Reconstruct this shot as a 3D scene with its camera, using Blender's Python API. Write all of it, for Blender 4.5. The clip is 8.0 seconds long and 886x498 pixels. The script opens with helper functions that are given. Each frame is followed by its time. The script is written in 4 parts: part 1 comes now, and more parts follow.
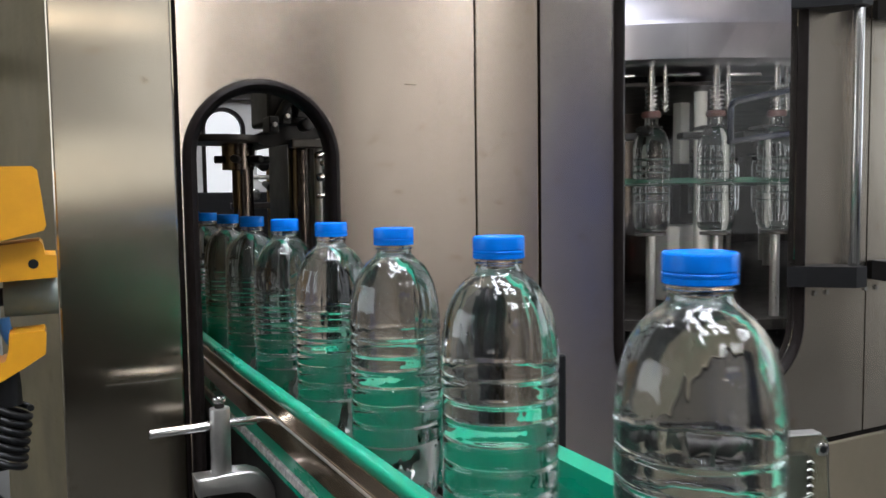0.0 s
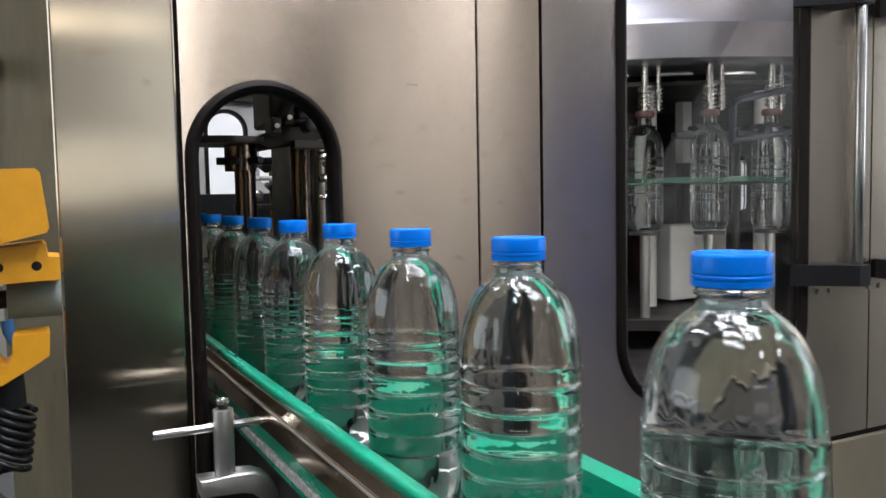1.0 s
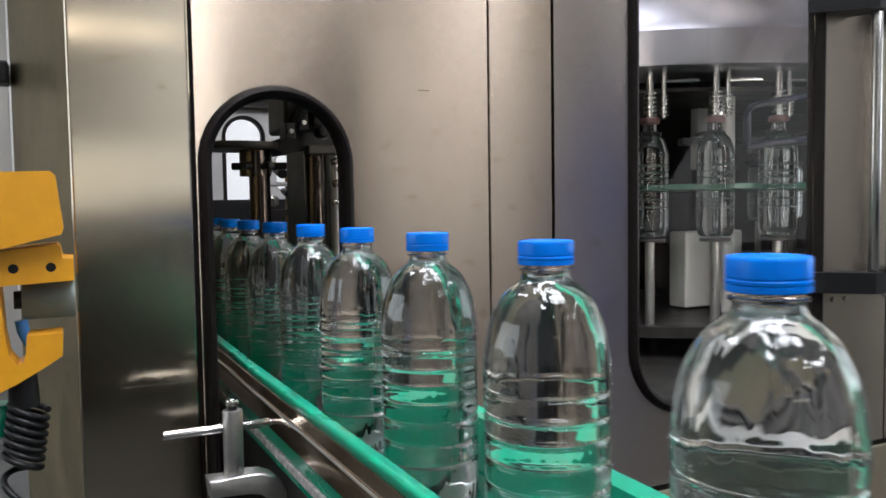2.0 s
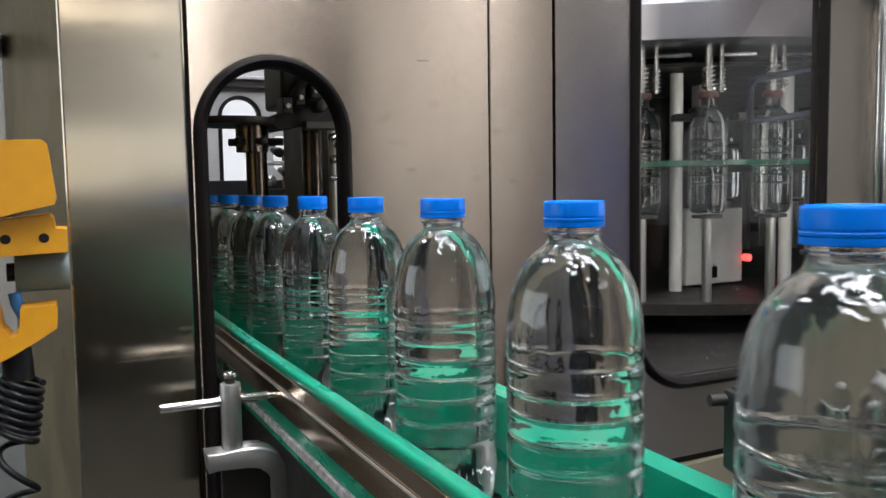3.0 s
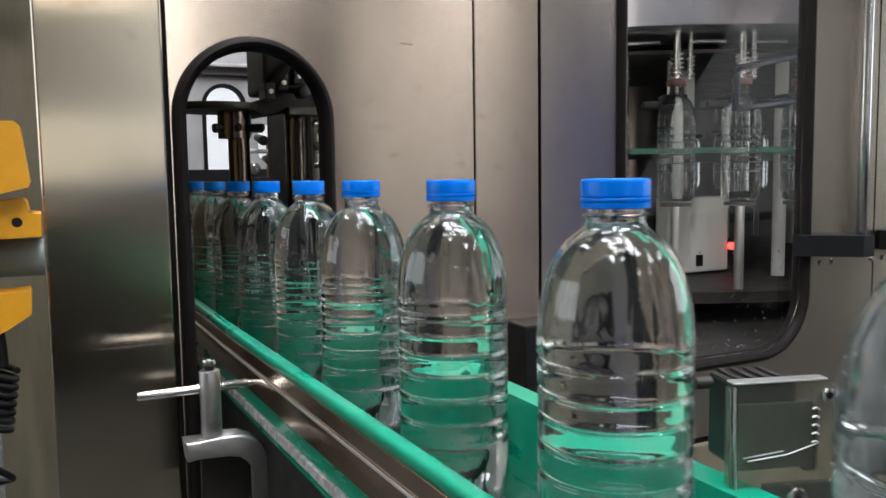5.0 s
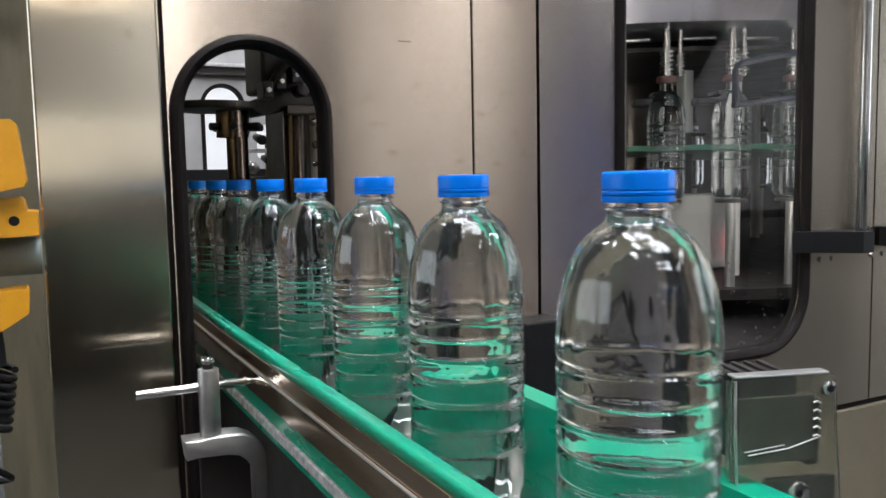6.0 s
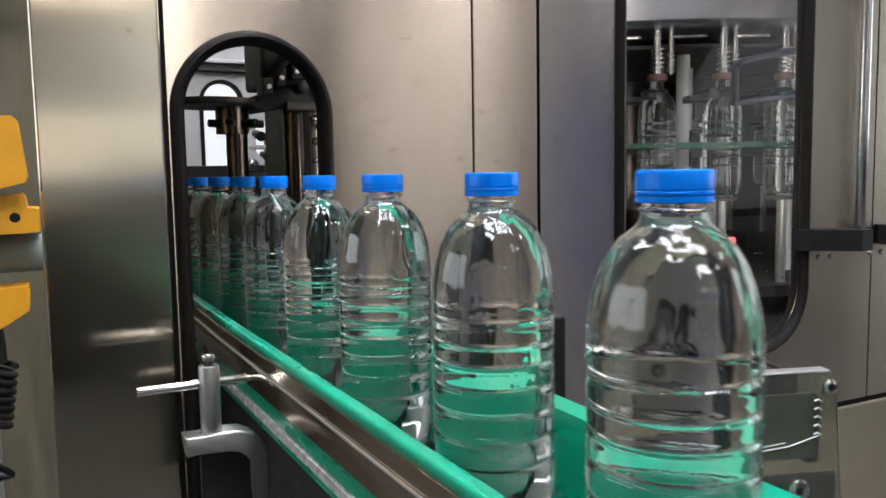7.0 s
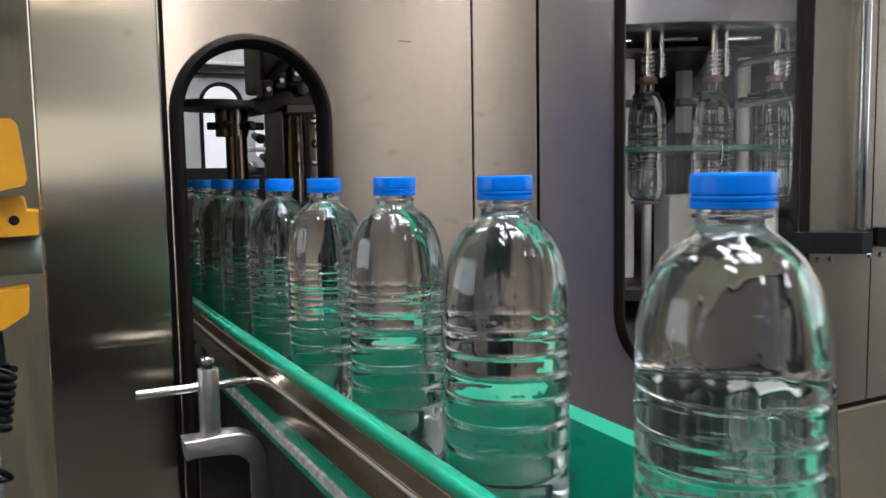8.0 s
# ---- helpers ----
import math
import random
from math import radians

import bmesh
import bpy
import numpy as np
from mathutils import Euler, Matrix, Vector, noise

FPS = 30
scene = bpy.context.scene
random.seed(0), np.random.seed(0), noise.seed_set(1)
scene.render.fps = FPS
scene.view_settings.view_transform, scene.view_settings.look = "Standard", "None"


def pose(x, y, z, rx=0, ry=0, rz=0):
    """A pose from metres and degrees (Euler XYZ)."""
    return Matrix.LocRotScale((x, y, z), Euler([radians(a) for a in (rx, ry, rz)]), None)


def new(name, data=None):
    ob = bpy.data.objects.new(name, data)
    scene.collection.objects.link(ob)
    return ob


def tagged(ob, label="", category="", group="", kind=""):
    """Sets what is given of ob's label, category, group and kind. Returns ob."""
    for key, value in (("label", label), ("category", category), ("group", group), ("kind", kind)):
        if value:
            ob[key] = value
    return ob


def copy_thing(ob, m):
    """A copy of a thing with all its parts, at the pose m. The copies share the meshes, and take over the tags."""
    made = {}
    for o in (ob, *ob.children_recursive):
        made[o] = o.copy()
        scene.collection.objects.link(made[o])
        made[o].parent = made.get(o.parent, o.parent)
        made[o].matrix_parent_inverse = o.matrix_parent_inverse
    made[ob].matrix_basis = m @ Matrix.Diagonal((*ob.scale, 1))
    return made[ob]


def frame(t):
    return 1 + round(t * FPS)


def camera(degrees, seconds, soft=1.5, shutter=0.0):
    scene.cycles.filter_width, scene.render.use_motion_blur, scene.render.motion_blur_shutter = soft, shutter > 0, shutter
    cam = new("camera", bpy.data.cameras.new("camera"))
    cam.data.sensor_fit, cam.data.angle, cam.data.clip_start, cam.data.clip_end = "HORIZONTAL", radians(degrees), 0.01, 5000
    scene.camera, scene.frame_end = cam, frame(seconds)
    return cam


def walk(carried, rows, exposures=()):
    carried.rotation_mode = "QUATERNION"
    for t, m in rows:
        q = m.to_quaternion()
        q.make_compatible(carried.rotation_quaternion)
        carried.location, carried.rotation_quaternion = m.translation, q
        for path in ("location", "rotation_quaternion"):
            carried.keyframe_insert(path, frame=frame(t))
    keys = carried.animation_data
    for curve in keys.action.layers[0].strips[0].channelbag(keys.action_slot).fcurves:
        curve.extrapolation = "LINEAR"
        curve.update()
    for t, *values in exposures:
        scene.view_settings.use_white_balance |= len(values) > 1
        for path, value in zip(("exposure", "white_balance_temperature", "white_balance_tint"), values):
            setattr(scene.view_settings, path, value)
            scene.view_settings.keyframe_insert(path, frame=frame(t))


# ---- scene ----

# World: the conveyor runs along y, its belt top lies at z = 0, bottles stand at x = 0.
# ---------------------------------------------------------------- camera
cam = camera(58.24, 8.0, soft=1.6, shutter=0.35)
PATH = [
    (0.0, pose(-0.2361, 0.0000, 0.2374, 86.067, 0.805, -26.724)),
    (0.5, pose(-0.2373, 0.0016, 0.2375, 86.029, 0.886, -26.915)),
    (1.0, pose(-0.2358, -0.0003, 0.2370, 86.115, 1.087, -26.535)),
    (1.5, pose(-0.2345, -0.0001, 0.2346, 85.558, 1.167, -26.009)),
    (1.8, pose(-0.2350, -0.0006, 0.2351, 86.398, -0.047, -26.871)),
    (2.0, pose(-0.2301, -0.0069, 0.2339, 86.657, 0.862, -25.266)),
    (2.2, pose(-0.2302, -0.0024, 0.2232, 86.263, 0.471, -24.755)),
    (3.3, pose(-0.2265, 0.0081, 0.2197, 85.289, 1.228, -25.818)),
    (3.5, pose(-0.2257, 0.0115, 0.2179, 85.123, 1.274, -25.991)),
    (4.0, pose(-0.2252, 0.0132, 0.2162, 85.045, 0.748, -26.436)),
    (4.2, pose(-0.2248, 0.0133, 0.2165, 84.950, 0.810, -26.555)),
    (5.3, pose(-0.2196, 0.0126, 0.2144, 84.790, 0.872, -26.348)),
    (5.5, pose(-0.2197, 0.0145, 0.2147, 84.744, 0.922, -26.541)),
    (6.0, pose(-0.2189, 0.0143, 0.2122, 84.799, 1.120, -26.432)),
    (6.5, pose(-0.2181, 0.0131, 0.2137, 84.396, 0.880, -26.365)),
    (7.0, pose(-0.2212, 0.0144, 0.2131, 84.552, 0.981, -26.552)),
    (7.5, pose(-0.2200, 0.0140, 0.2133, 84.820, 1.204, -26.386)),
    (8.0, pose(-0.2209, 0.0149, 0.2137, 84.712, 0.957, -26.580)),
]
EXPOSURE = [(0.0, -0.33), (1.0, -0.33), (2.0, -0.35), (3.5, -0.37), (4.2, -0.34), (5.5, -0.34), (6.0, -0.28), (6.4, -0.14), (6.6, -0.13), (7.0, -0.20), (7.5, -0.26), (8.0, -0.34)]
walk(cam, PATH, EXPOSURE)

# ---------------------------------------------------------------- light
FLOOR = -1.0          # hall floor below the belt
CEIL = 2.9            # hall ceiling
LAMP = 46.0           # radiance of the ceiling panels
PANE = 1.9            # daylight in the hall windows

world = bpy.data.worlds.new("world")
scene.world = world
world.use_nodes = True
sky = world.node_tree.nodes.new("ShaderNodeTexSky")
sky.sky_type = "NISHITA"
sky.sun_disc = False
sky.sun_elevation = radians(40)
world.node_tree.links.new(sky.outputs[0], world.node_tree.nodes["Background"].inputs[0])
world.node_tree.nodes["Background"].inputs[1].default_value = 0.08


# ---------------------------------------------------------------- materials
def material(name, base, rough=0.5, metal=0.0, **more):
    m = bpy.data.materials.new(name)
    m.use_nodes = True
    b = m.node_tree.nodes["Principled BSDF"]
    b.inputs["Base Color"].default_value = (*base, 1)
    b.inputs["Roughness"].default_value = rough
    b.inputs["Metallic"].default_value = metal
    for k, v in more.items():
        b.inputs[k.replace("_", " ")].default_value = v
    return m


def node(m, kind, **sets):
    n = m.node_tree.nodes.new(kind)
    for k, v in sets.items():
        n.inputs[k.replace("_", " ")].default_value = v
    return n


def wire(m, a, b):
    m.node_tree.links.new(a, b)


def coords(m, scale):
    tc = node(m, "ShaderNodeTexCoord")
    mp = node(m, "ShaderNodeMapping")
    mp.inputs["Scale"].default_value = scale
    wire(m, tc.outputs["Object"], mp.inputs["Vector"])
    return mp.outputs[0]


def mottled(m, base, dark, scale=(8, 8, 8), amount=0.6, detail=6.0, rough=None, bump=0.0, bump_scale=(200, 200, 200)):
    """Two scales of stain in the colour, the roughness that follows it, and a fine relief."""
    b = m.node_tree.nodes["Principled BSDF"]
    big = node(m, "ShaderNodeTexNoise", Scale=1.0, Detail=detail, Roughness=0.6)
    wire(m, coords(m, scale), big.inputs["Vector"])
    ramp = node(m, "ShaderNodeValToRGB")
    ramp.color_ramp.elements[0].position, ramp.color_ramp.elements[1].position = 0.5 - amount / 2, 0.5 + amount / 2
    ramp.color_ramp.elements[0].color, ramp.color_ramp.elements[1].color = (*dark, 1), (*base, 1)
    wire(m, big.outputs["Fac"], ramp.inputs[0])
    wire(m, ramp.outputs[0], b.inputs["Base Color"])
    if rough:
        r = node(m, "ShaderNodeMapRange", To_Min=rough[1], To_Max=rough[0])
        wire(m, big.outputs["Fac"], r.inputs[0])
        wire(m, r.outputs[0], b.inputs["Roughness"])
    if bump:
        fine = node(m, "ShaderNodeTexNoise", Scale=1.0, Detail=3.0)
        wire(m, coords(m, bump_scale), fine.inputs["Vector"])
        bp = node(m, "ShaderNodeBump", Strength=bump, Distance=0.001)
        wire(m, fine.outputs["Fac"], bp.inputs["Height"])
        wire(m, bp.outputs[0], b.inputs["Normal"])
    return m


def brushed(name, base, dark, rough=(0.26, 0.36), aniso=0.85, grain=(3, 3, 600), stain=(5, 5, 2.2), bump=0.03):
    """Ground stainless sheet: the smear of its reflections runs along u of the mesh."""
    m = material(name, base, rough[0], 1.0, Anisotropic=aniso)
    mottled(m, base, dark, stain, 0.9, 3.0)
    spot = node(m, "ShaderNodeTexNoise", Scale=1.0, Detail=2.0)
    wire(m, coords(m, (34, 34, 46)), spot.inputs["Vector"])
    rare = node(m, "ShaderNodeMapRange", From_Min=0.63, From_Max=0.76, To_Min=0.0, To_Max=0.42)
    wire(m, spot.outputs["Fac"], rare.inputs[0])
    tint = node(m, "ShaderNodeMix")
    tint.data_type = "RGBA"
    bsdf = m.node_tree.nodes["Principled BSDF"]
    under = bsdf.inputs["Base Color"].links[0].from_socket
    wire(m, rare.outputs[0], tint.inputs["Factor"])
    wire(m, under, tint.inputs[6])
    tint.inputs[7].default_value = (base[0] * 0.55, base[1] * 0.46, base[2] * 0.36, 1)
    wire(m, tint.outputs[2], bsdf.inputs["Base Color"])
    fine = node(m, "ShaderNodeTexNoise", Scale=1.0, Detail=2.0)
    wire(m, coords(m, grain), fine.inputs["Vector"])
    blot = node(m, "ShaderNodeTexNoise", Scale=1.0, Detail=3.0)
    wire(m, coords(m, (9, 9, 6)), blot.inputs["Vector"])
    mix = node(m, "ShaderNodeMath")
    mix.operation = "MULTIPLY_ADD"
    mix.inputs[1].default_value = 0.16
    wire(m, fine.outputs["Fac"], mix.inputs[0])
    wire(m, blot.outputs["Fac"], mix.inputs[2])
    r = node(m, "ShaderNodeMapRange", From_Min=0.38, From_Max=0.78, To_Min=rough[0], To_Max=rough[1])
    wire(m, mix.outputs[0], r.inputs[0])
    wire(m, r.outputs[0], m.node_tree.nodes["Principled BSDF"].inputs["Roughness"])
    t = node(m, "ShaderNodeTangent")
    t.direction_type = "UV_MAP"
    t.uv_map = "UVMap"
    wire(m, t.outputs[0], m.node_tree.nodes["Principled BSDF"].inputs["Tangent"])
    return m


STEEL = brushed("brushed_steel_sheet", (0.70, 0.575, 0.455), (0.575, 0.465, 0.36), (0.205, 0.262), 0.9)
# same sheet, toned darker and cooler for what the doors mirror
DOOR = brushed("brushed_steel_door", (0.63, 0.555, 0.475), (0.51, 0.45, 0.385), (0.205, 0.262), 0.9)
POST = brushed("brushed_steel_post", (0.54, 0.48, 0.385), (0.42, 0.37, 0.295), (0.13, 0.18), 0.9, (600, 600, 3), (3, 3, 9))
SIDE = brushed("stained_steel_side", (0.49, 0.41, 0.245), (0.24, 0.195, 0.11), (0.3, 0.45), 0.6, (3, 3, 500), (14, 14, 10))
CHROME = mottled(material("polished_steel", (0.7, 0.69, 0.67), 0.18, 1.0), (0.72, 0.71, 0.69), (0.58, 0.57, 0.55), (40, 40, 40), 0.6, 4, (0.14, 0.24))
RAIL = mottled(material("drawn_steel", (0.55, 0.50, 0.44), 0.2, 1.0), (0.70, 0.55, 0.41), (0.44, 0.335, 0.24), (60, 4, 60), 0.7, 5, (0.13, 0.24))
MATT = mottled(material("cast_steel", (0.55, 0.54, 0.52), 0.35, 1.0), (0.58, 0.57, 0.55), (0.4, 0.39, 0.38), (60, 60, 60), 0.7, 5, (0.3, 0.45), 0.15, (900, 900, 900))
SATIN = mottled(material("satin_steel", (0.74, 0.73, 0.71), 0.32, 1.0), (0.78, 0.77, 0.75), (0.6, 0.59, 0.57), (30, 30, 30), 0.6, 5, (0.3, 0.42))
COLUMN = mottled(material("near_black_steel", (0.08, 0.066, 0.057), 0.24, 1.0), (0.1, 0.083, 0.072), (0.045, 0.038, 0.033), (60, 60, 4), 0.7, 5, (0.18, 0.3))
DRUM = mottled(material("rolled_steel", (0.52, 0.51, 0.55), 0.34, 1.0), (0.56, 0.55, 0.59), (0.36, 0.35, 0.39), (9, 9, 5), 0.6, 5, (0.28, 0.42))
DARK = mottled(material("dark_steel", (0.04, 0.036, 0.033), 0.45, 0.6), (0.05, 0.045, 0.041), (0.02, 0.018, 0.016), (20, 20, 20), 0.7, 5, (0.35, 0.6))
RUBBER = mottled(material("black_rubber", (0.011, 0.0085, 0.008), 0.5, 0.0, Specular_IOR_Level=0.08), (0.012, 0.009, 0.0085), (0.007, 0.0055, 0.005), (60, 60, 60), 0.6, 5, (0.42, 0.6), 0.1, (700, 700, 700))
BLACK = mottled(material("black_plastic", (0.008, 0.008, 0.009), 0.42, 0.0, Specular_IOR_Level=0.25), (0.01, 0.01, 0.011), (0.006, 0.006, 0.0065), (50, 50, 50), 0.6, 4, (0.32, 0.5))
GREEN = mottled(material("green_polyethylene", (0.0, 0.32, 0.16), 0.34, 0.0, Specular_IOR_Level=0.4, Coat_Weight=0.18, Coat_Roughness=0.2), (0.001, 0.30, 0.175), (0.0, 0.25, 0.142), (25, 6, 25), 0.6, 6, (0.22, 0.34), 0.04, (400, 30, 400))
WEAR = mottled(material("worn_grey_edge", (0.4, 0.39, 0.37), 0.55, 0.3), (0.55, 0.54, 0.52), (0.16, 0.155, 0.14), (120, 120, 120), 0.35, 8, (0.4, 0.7), 0.4, (500, 500, 500))
YELLOW = mottled(material("yellow_plastic", (0.66, 0.30, 0.01), 0.42), (0.69, 0.315, 0.011), (0.54, 0.235, 0.008), (30, 30, 30), 0.6, 5, (0.36, 0.5), 0.06, (700, 700, 700))
PIPE = mottled(material("grey_green_plastic", (0.2, 0.24, 0.21), 0.45), (0.22, 0.26, 0.23), (0.15, 0.18, 0.16), (25, 25, 25), 0.6, 5)
MOSS = mottled(material("moss_grey_film", (0.07, 0.08, 0.06), 0.5), (0.085, 0.095, 0.07), (0.04, 0.045, 0.034), (60, 60, 60), 0.6, 6)
PAINTBLUE = mottled(material("blue_grey_paint", (0.09, 0.125, 0.33), 0.4), (0.10, 0.135, 0.36), (0.07, 0.09, 0.26), (6, 6, 6), 0.6, 4)
BLUE = mottled(material("blue_plastic", (0.03, 0.19, 0.5), 0.4), (0.03, 0.2, 0.52), (0.02, 0.14, 0.4), (30, 30, 30), 0.6, 4)
NAVY = mottled(material("navy_paint", (0.002, 0.003, 0.009), 0.5, 0.0, Specular_IOR_Level=0.08), (0.0022, 0.0035, 0.010), (0.0015, 0.002, 0.006), (30, 30, 30), 0.6, 4)
CAP = mottled(material("blue_cap_plastic", (0.0, 0.175, 0.72), 0.26, 0.0, Specular_IOR_Level=0.14), (0.0, 0.18, 0.74), (0.0, 0.155, 0.66), (90, 90, 90), 0.6, 4, (0.2, 0.3))
WATER = material("clear_bottle_with_water", (0.93, 0.962, 0.966), 0.03, 0.0, Transmission_Weight=1.0, IOR=1.335, Coat_Weight=0.5, Coat_Roughness=0.0, Coat_IOR=1.55, Sheen_Weight=0.5, Sheen_Roughness=0.1, Sheen_Tint=(0.86, 0.95, 1.0, 1.0))


def wavy(m, scale, strength, distance):
    """A blown plastic surface: long shallow ripples."""
    n = node(m, "ShaderNodeTexNoise", Scale=1.0, Detail=1.0)
    wire(m, coords(m, scale), n.inputs["Vector"])
    bp = node(m, "ShaderNodeBump", Strength=strength, Distance=distance)
    wire(m, n.outputs["Fac"], bp.inputs["Height"])
    wire(m, bp.outputs[0], m.node_tree.nodes["Principled BSDF"].inputs["Normal"])


wavy(WATER, (140, 140, 26), 0.55, 0.0015)
GLASS = material("window_glass", (0.98, 0.985, 0.98), 0.0, 0.0, Transmission_Weight=1.0, IOR=1.46)
ACRYL = mottled(material("scuffed_clear_acrylic", (0.7, 0.75, 0.6), 0.12, 0.0, Transmission_Weight=0.95, IOR=1.45), (0.86, 0.86, 0.78), (0.5, 0.5, 0.4), (60, 60, 60), 0.6, 6, (0.05, 0.25), 0.35, (260, 260, 90))
WALL = mottled(material("hall_wall_paint", (0.40, 0.38, 0.345), 0.8), (0.42, 0.40, 0.36), (0.34, 0.32, 0.285), (1.5, 1.5, 1.5), 0.6, 6)
CEILING = mottled(material("hall_ceiling_paint", (0.4, 0.395, 0.375), 0.85), (0.42, 0.415, 0.395), (0.34, 0.335, 0.315), (1.5, 1.5, 1.5), 0.6, 6)
FLOORING = mottled(material("hall_floor_coat", (0.075, 0.075, 0.072), 0.45), (0.085, 0.085, 0.08), (0.045, 0.045, 0.042), (2, 2, 2), 0.6, 8, (0.3, 0.6))
CREAM = mottled(material("cream_enamel", (0.18, 0.15, 0.1), 0.5), (0.195, 0.163, 0.11), (0.125, 0.105, 0.07), (6, 6, 6), 0.6, 6)
WHITE = mottled(material("white_enamel", (0.78, 0.78, 0.75), 0.4), (0.8, 0.8, 0.77), (0.68, 0.67, 0.63), (12, 12, 12), 0.6, 6)
PALE = mottled(material("pale_grey_enamel", (0.42, 0.41, 0.39), 0.5), (0.45, 0.44, 0.42), (0.33, 0.32, 0.3), (8, 8, 8), 0.6, 6)
STARGREEN = mottled(material("dark_green_plastic", (0.005, 0.07, 0.037), 0.4), (0.006, 0.08, 0.042), (0.003, 0.045, 0.024), (20, 20, 20), 0.6, 5)
MAROON = mottled(material("maroon_seal", (0.05, 0.017, 0.015), 0.5), (0.06, 0.02, 0.017), (0.035, 0.012, 0.01), (60, 60, 60), 0.6, 4)


def glowing(name, colour, strength):
    m = material(name, (0.8, 0.8, 0.8), 0.5)
    b = m.node_tree.nodes["Principled BSDF"]
    b.inputs["Emission Color"].default_value = (*colour, 1)
    b.inputs["Emission Strength"].default_value = strength
    return m


LIGHT = glowing("lamp_diffuser", (0.95, 0.985, 1.085), LAMP)
DAY = glowing("daylight_pane", (0.96, 0.98, 1.0), PANE)
COOL = glowing("cool_side_glow", (0.86, 0.94, 1.0), 3.4)
FAR = glowing("far_daylight_pane", (0.96, 0.98, 1.0), 0.45)
# glow of unseen panes, added for what the steel mirrors
DUSK = glowing("fill_pane_glow", (1.0, 0.95, 0.9), 0.1)
HAZE = glowing("warm_band_glow", (1.0, 0.93, 0.72), 1.0)
WARM = glowing("warm_line_glow", (1.0, 0.88, 0.72), 6.0)
STRIP = glowing("fill_tube_glow", (1.0, 0.97, 0.93), 36.0)
REDLED = glowing("red_indicator", (1.0, 0.03, 0.02), 3.0)


# ---------------------------------------------------------------- mesh helpers
def mesh_object(name, bm, mat, smooth=None, grain=""):
    """Links a bmesh. smooth: shade smooth below that many degrees. grain: the axis along which a brushed sheet smears."""
    bmesh.ops.recalc_face_normals(bm, faces=bm.faces)
    uv = bm.loops.layers.uv.new("UVMap")
    for f in bm.faces:
        for l in f.loops:
            c = l.vert.co
            l[uv].uv = (c.z, c.x + c.y) if grain != "x" else (c.x + c.y, c.z)
    if smooth:
        for f in bm.faces:
            f.smooth = True
        for e in bm.edges:
            if len(e.link_faces) == 2 and e.calc_face_angle(0) > radians(smooth):
                e.smooth = False
    me = bpy.data.meshes.new(name)
    bm.to_mesh(me)
    bm.free()
    me.materials.append(mat)
    return new(name, me)


def part(name, bm, mat, parent, label="", smooth=None, grain=""):
    ob = mesh_object(name, bm, mat, smooth, grain)
    ob.parent = parent
    if label:
        ob["label"] = label
    return ob


def again(ob, m):
    """A second part on the mesh of ob, under the same parent."""
    o = new(ob.name.split(".")[0], ob.data)
    o.parent = ob.parent
    o.matrix_basis = m
    if "label" in ob:
        o["label"] = ob["label"]
    return o


def thing(name, m, label, category, group="", kind=""):
    e = new(name)
    e.empty_display_size = 0.05
    e.matrix_basis = m
    return tagged(e, label, category, group, kind)


def box(x0, x1, y0, y1, z0, z1, bevel=0.0, seg=2, bm=None):
    bm = bm or bmesh.new()
    got = bmesh.ops.create_cube(bm, size=1.0, matrix=Matrix.LocRotScale(((x0 + x1) / 2, (y0 + y1) / 2, (z0 + z1) / 2), None, (x1 - x0, y1 - y0, z1 - z0)))
    if bevel:
        es = list({e for v in got["verts"] for e in v.link_edges})
        bmesh.ops.bevel(bm, geom=es, offset=bevel, segments=seg, affect="EDGES", profile=0.5)
    return bm


def rod(a, b, r, seg=20, r2=None, bevel=0.0, bm=None):
    bm = bm or bmesh.new()
    a, b = Vector(a), Vector(b)
    d = b - a
    m = Matrix.Translation((a + b) / 2) @ d.to_track_quat("Z", "Y").to_matrix().to_4x4()
    got = bmesh.ops.create_cone(bm, cap_ends=True, segments=seg, radius1=r, radius2=r if r2 is None else r2, depth=d.length, matrix=m)
    if bevel:
        vs = set(got["verts"])
        es = [e for e in bm.edges if e.verts[0] in vs and e.verts[1] in vs and any(len(f.verts) > 4 for f in e.link_faces)]
        bmesh.ops.bevel(bm, geom=es, offset=bevel, segments=2, affect="EDGES", profile=0.5)
    return bm


def lathe(profile, seg=40, shape=None, bm=None):
    """Turns (radius, z) rows about z. shape(angle, radius, z) may displace a point."""
    bm = bm or bmesh.new()
    rings = []
    for r, z in profile:
        ring = []
        for i in range(seg):
            a = 2 * math.pi * i / seg
            rr, zz = shape(a, r, z) if shape else (r, z)
            ring.append(bm.verts.new((rr * math.cos(a), rr * math.sin(a), zz)))
        rings.append(ring)
    for p, q in zip(rings, rings[1:]):
        for i in range(seg):
            j = (i + 1) % seg
            bm.faces.new((p[i], p[j], q[j], q[i]))
    bm.faces.new(rings[0][::-1])
    bm.faces.new(rings[-1])
    return bm


def prism(points, y0, y1, axis="y", bm=None):
    """Extrudes a closed outline. axis y: outline in x, z; axis z: in x, y; axis x: in y, z."""
    bm = bm or bmesh.new()

    def at(p, d):
        return {"y": (p[0], d, p[1]), "z": (p[0], p[1], d), "x": (d, p[0], p[1])}[axis]

    a = [bm.verts.new(at(p, y0)) for p in points]
    b = [bm.verts.new(at(p, y1)) for p in points]
    n = len(points)
    for i in range(n):
        bm.faces.new((a[i], a[(i + 1) % n], b[(i + 1) % n], b[i]))
    bm.faces.new(a[::-1])
    bm.faces.new(b)
    return bm


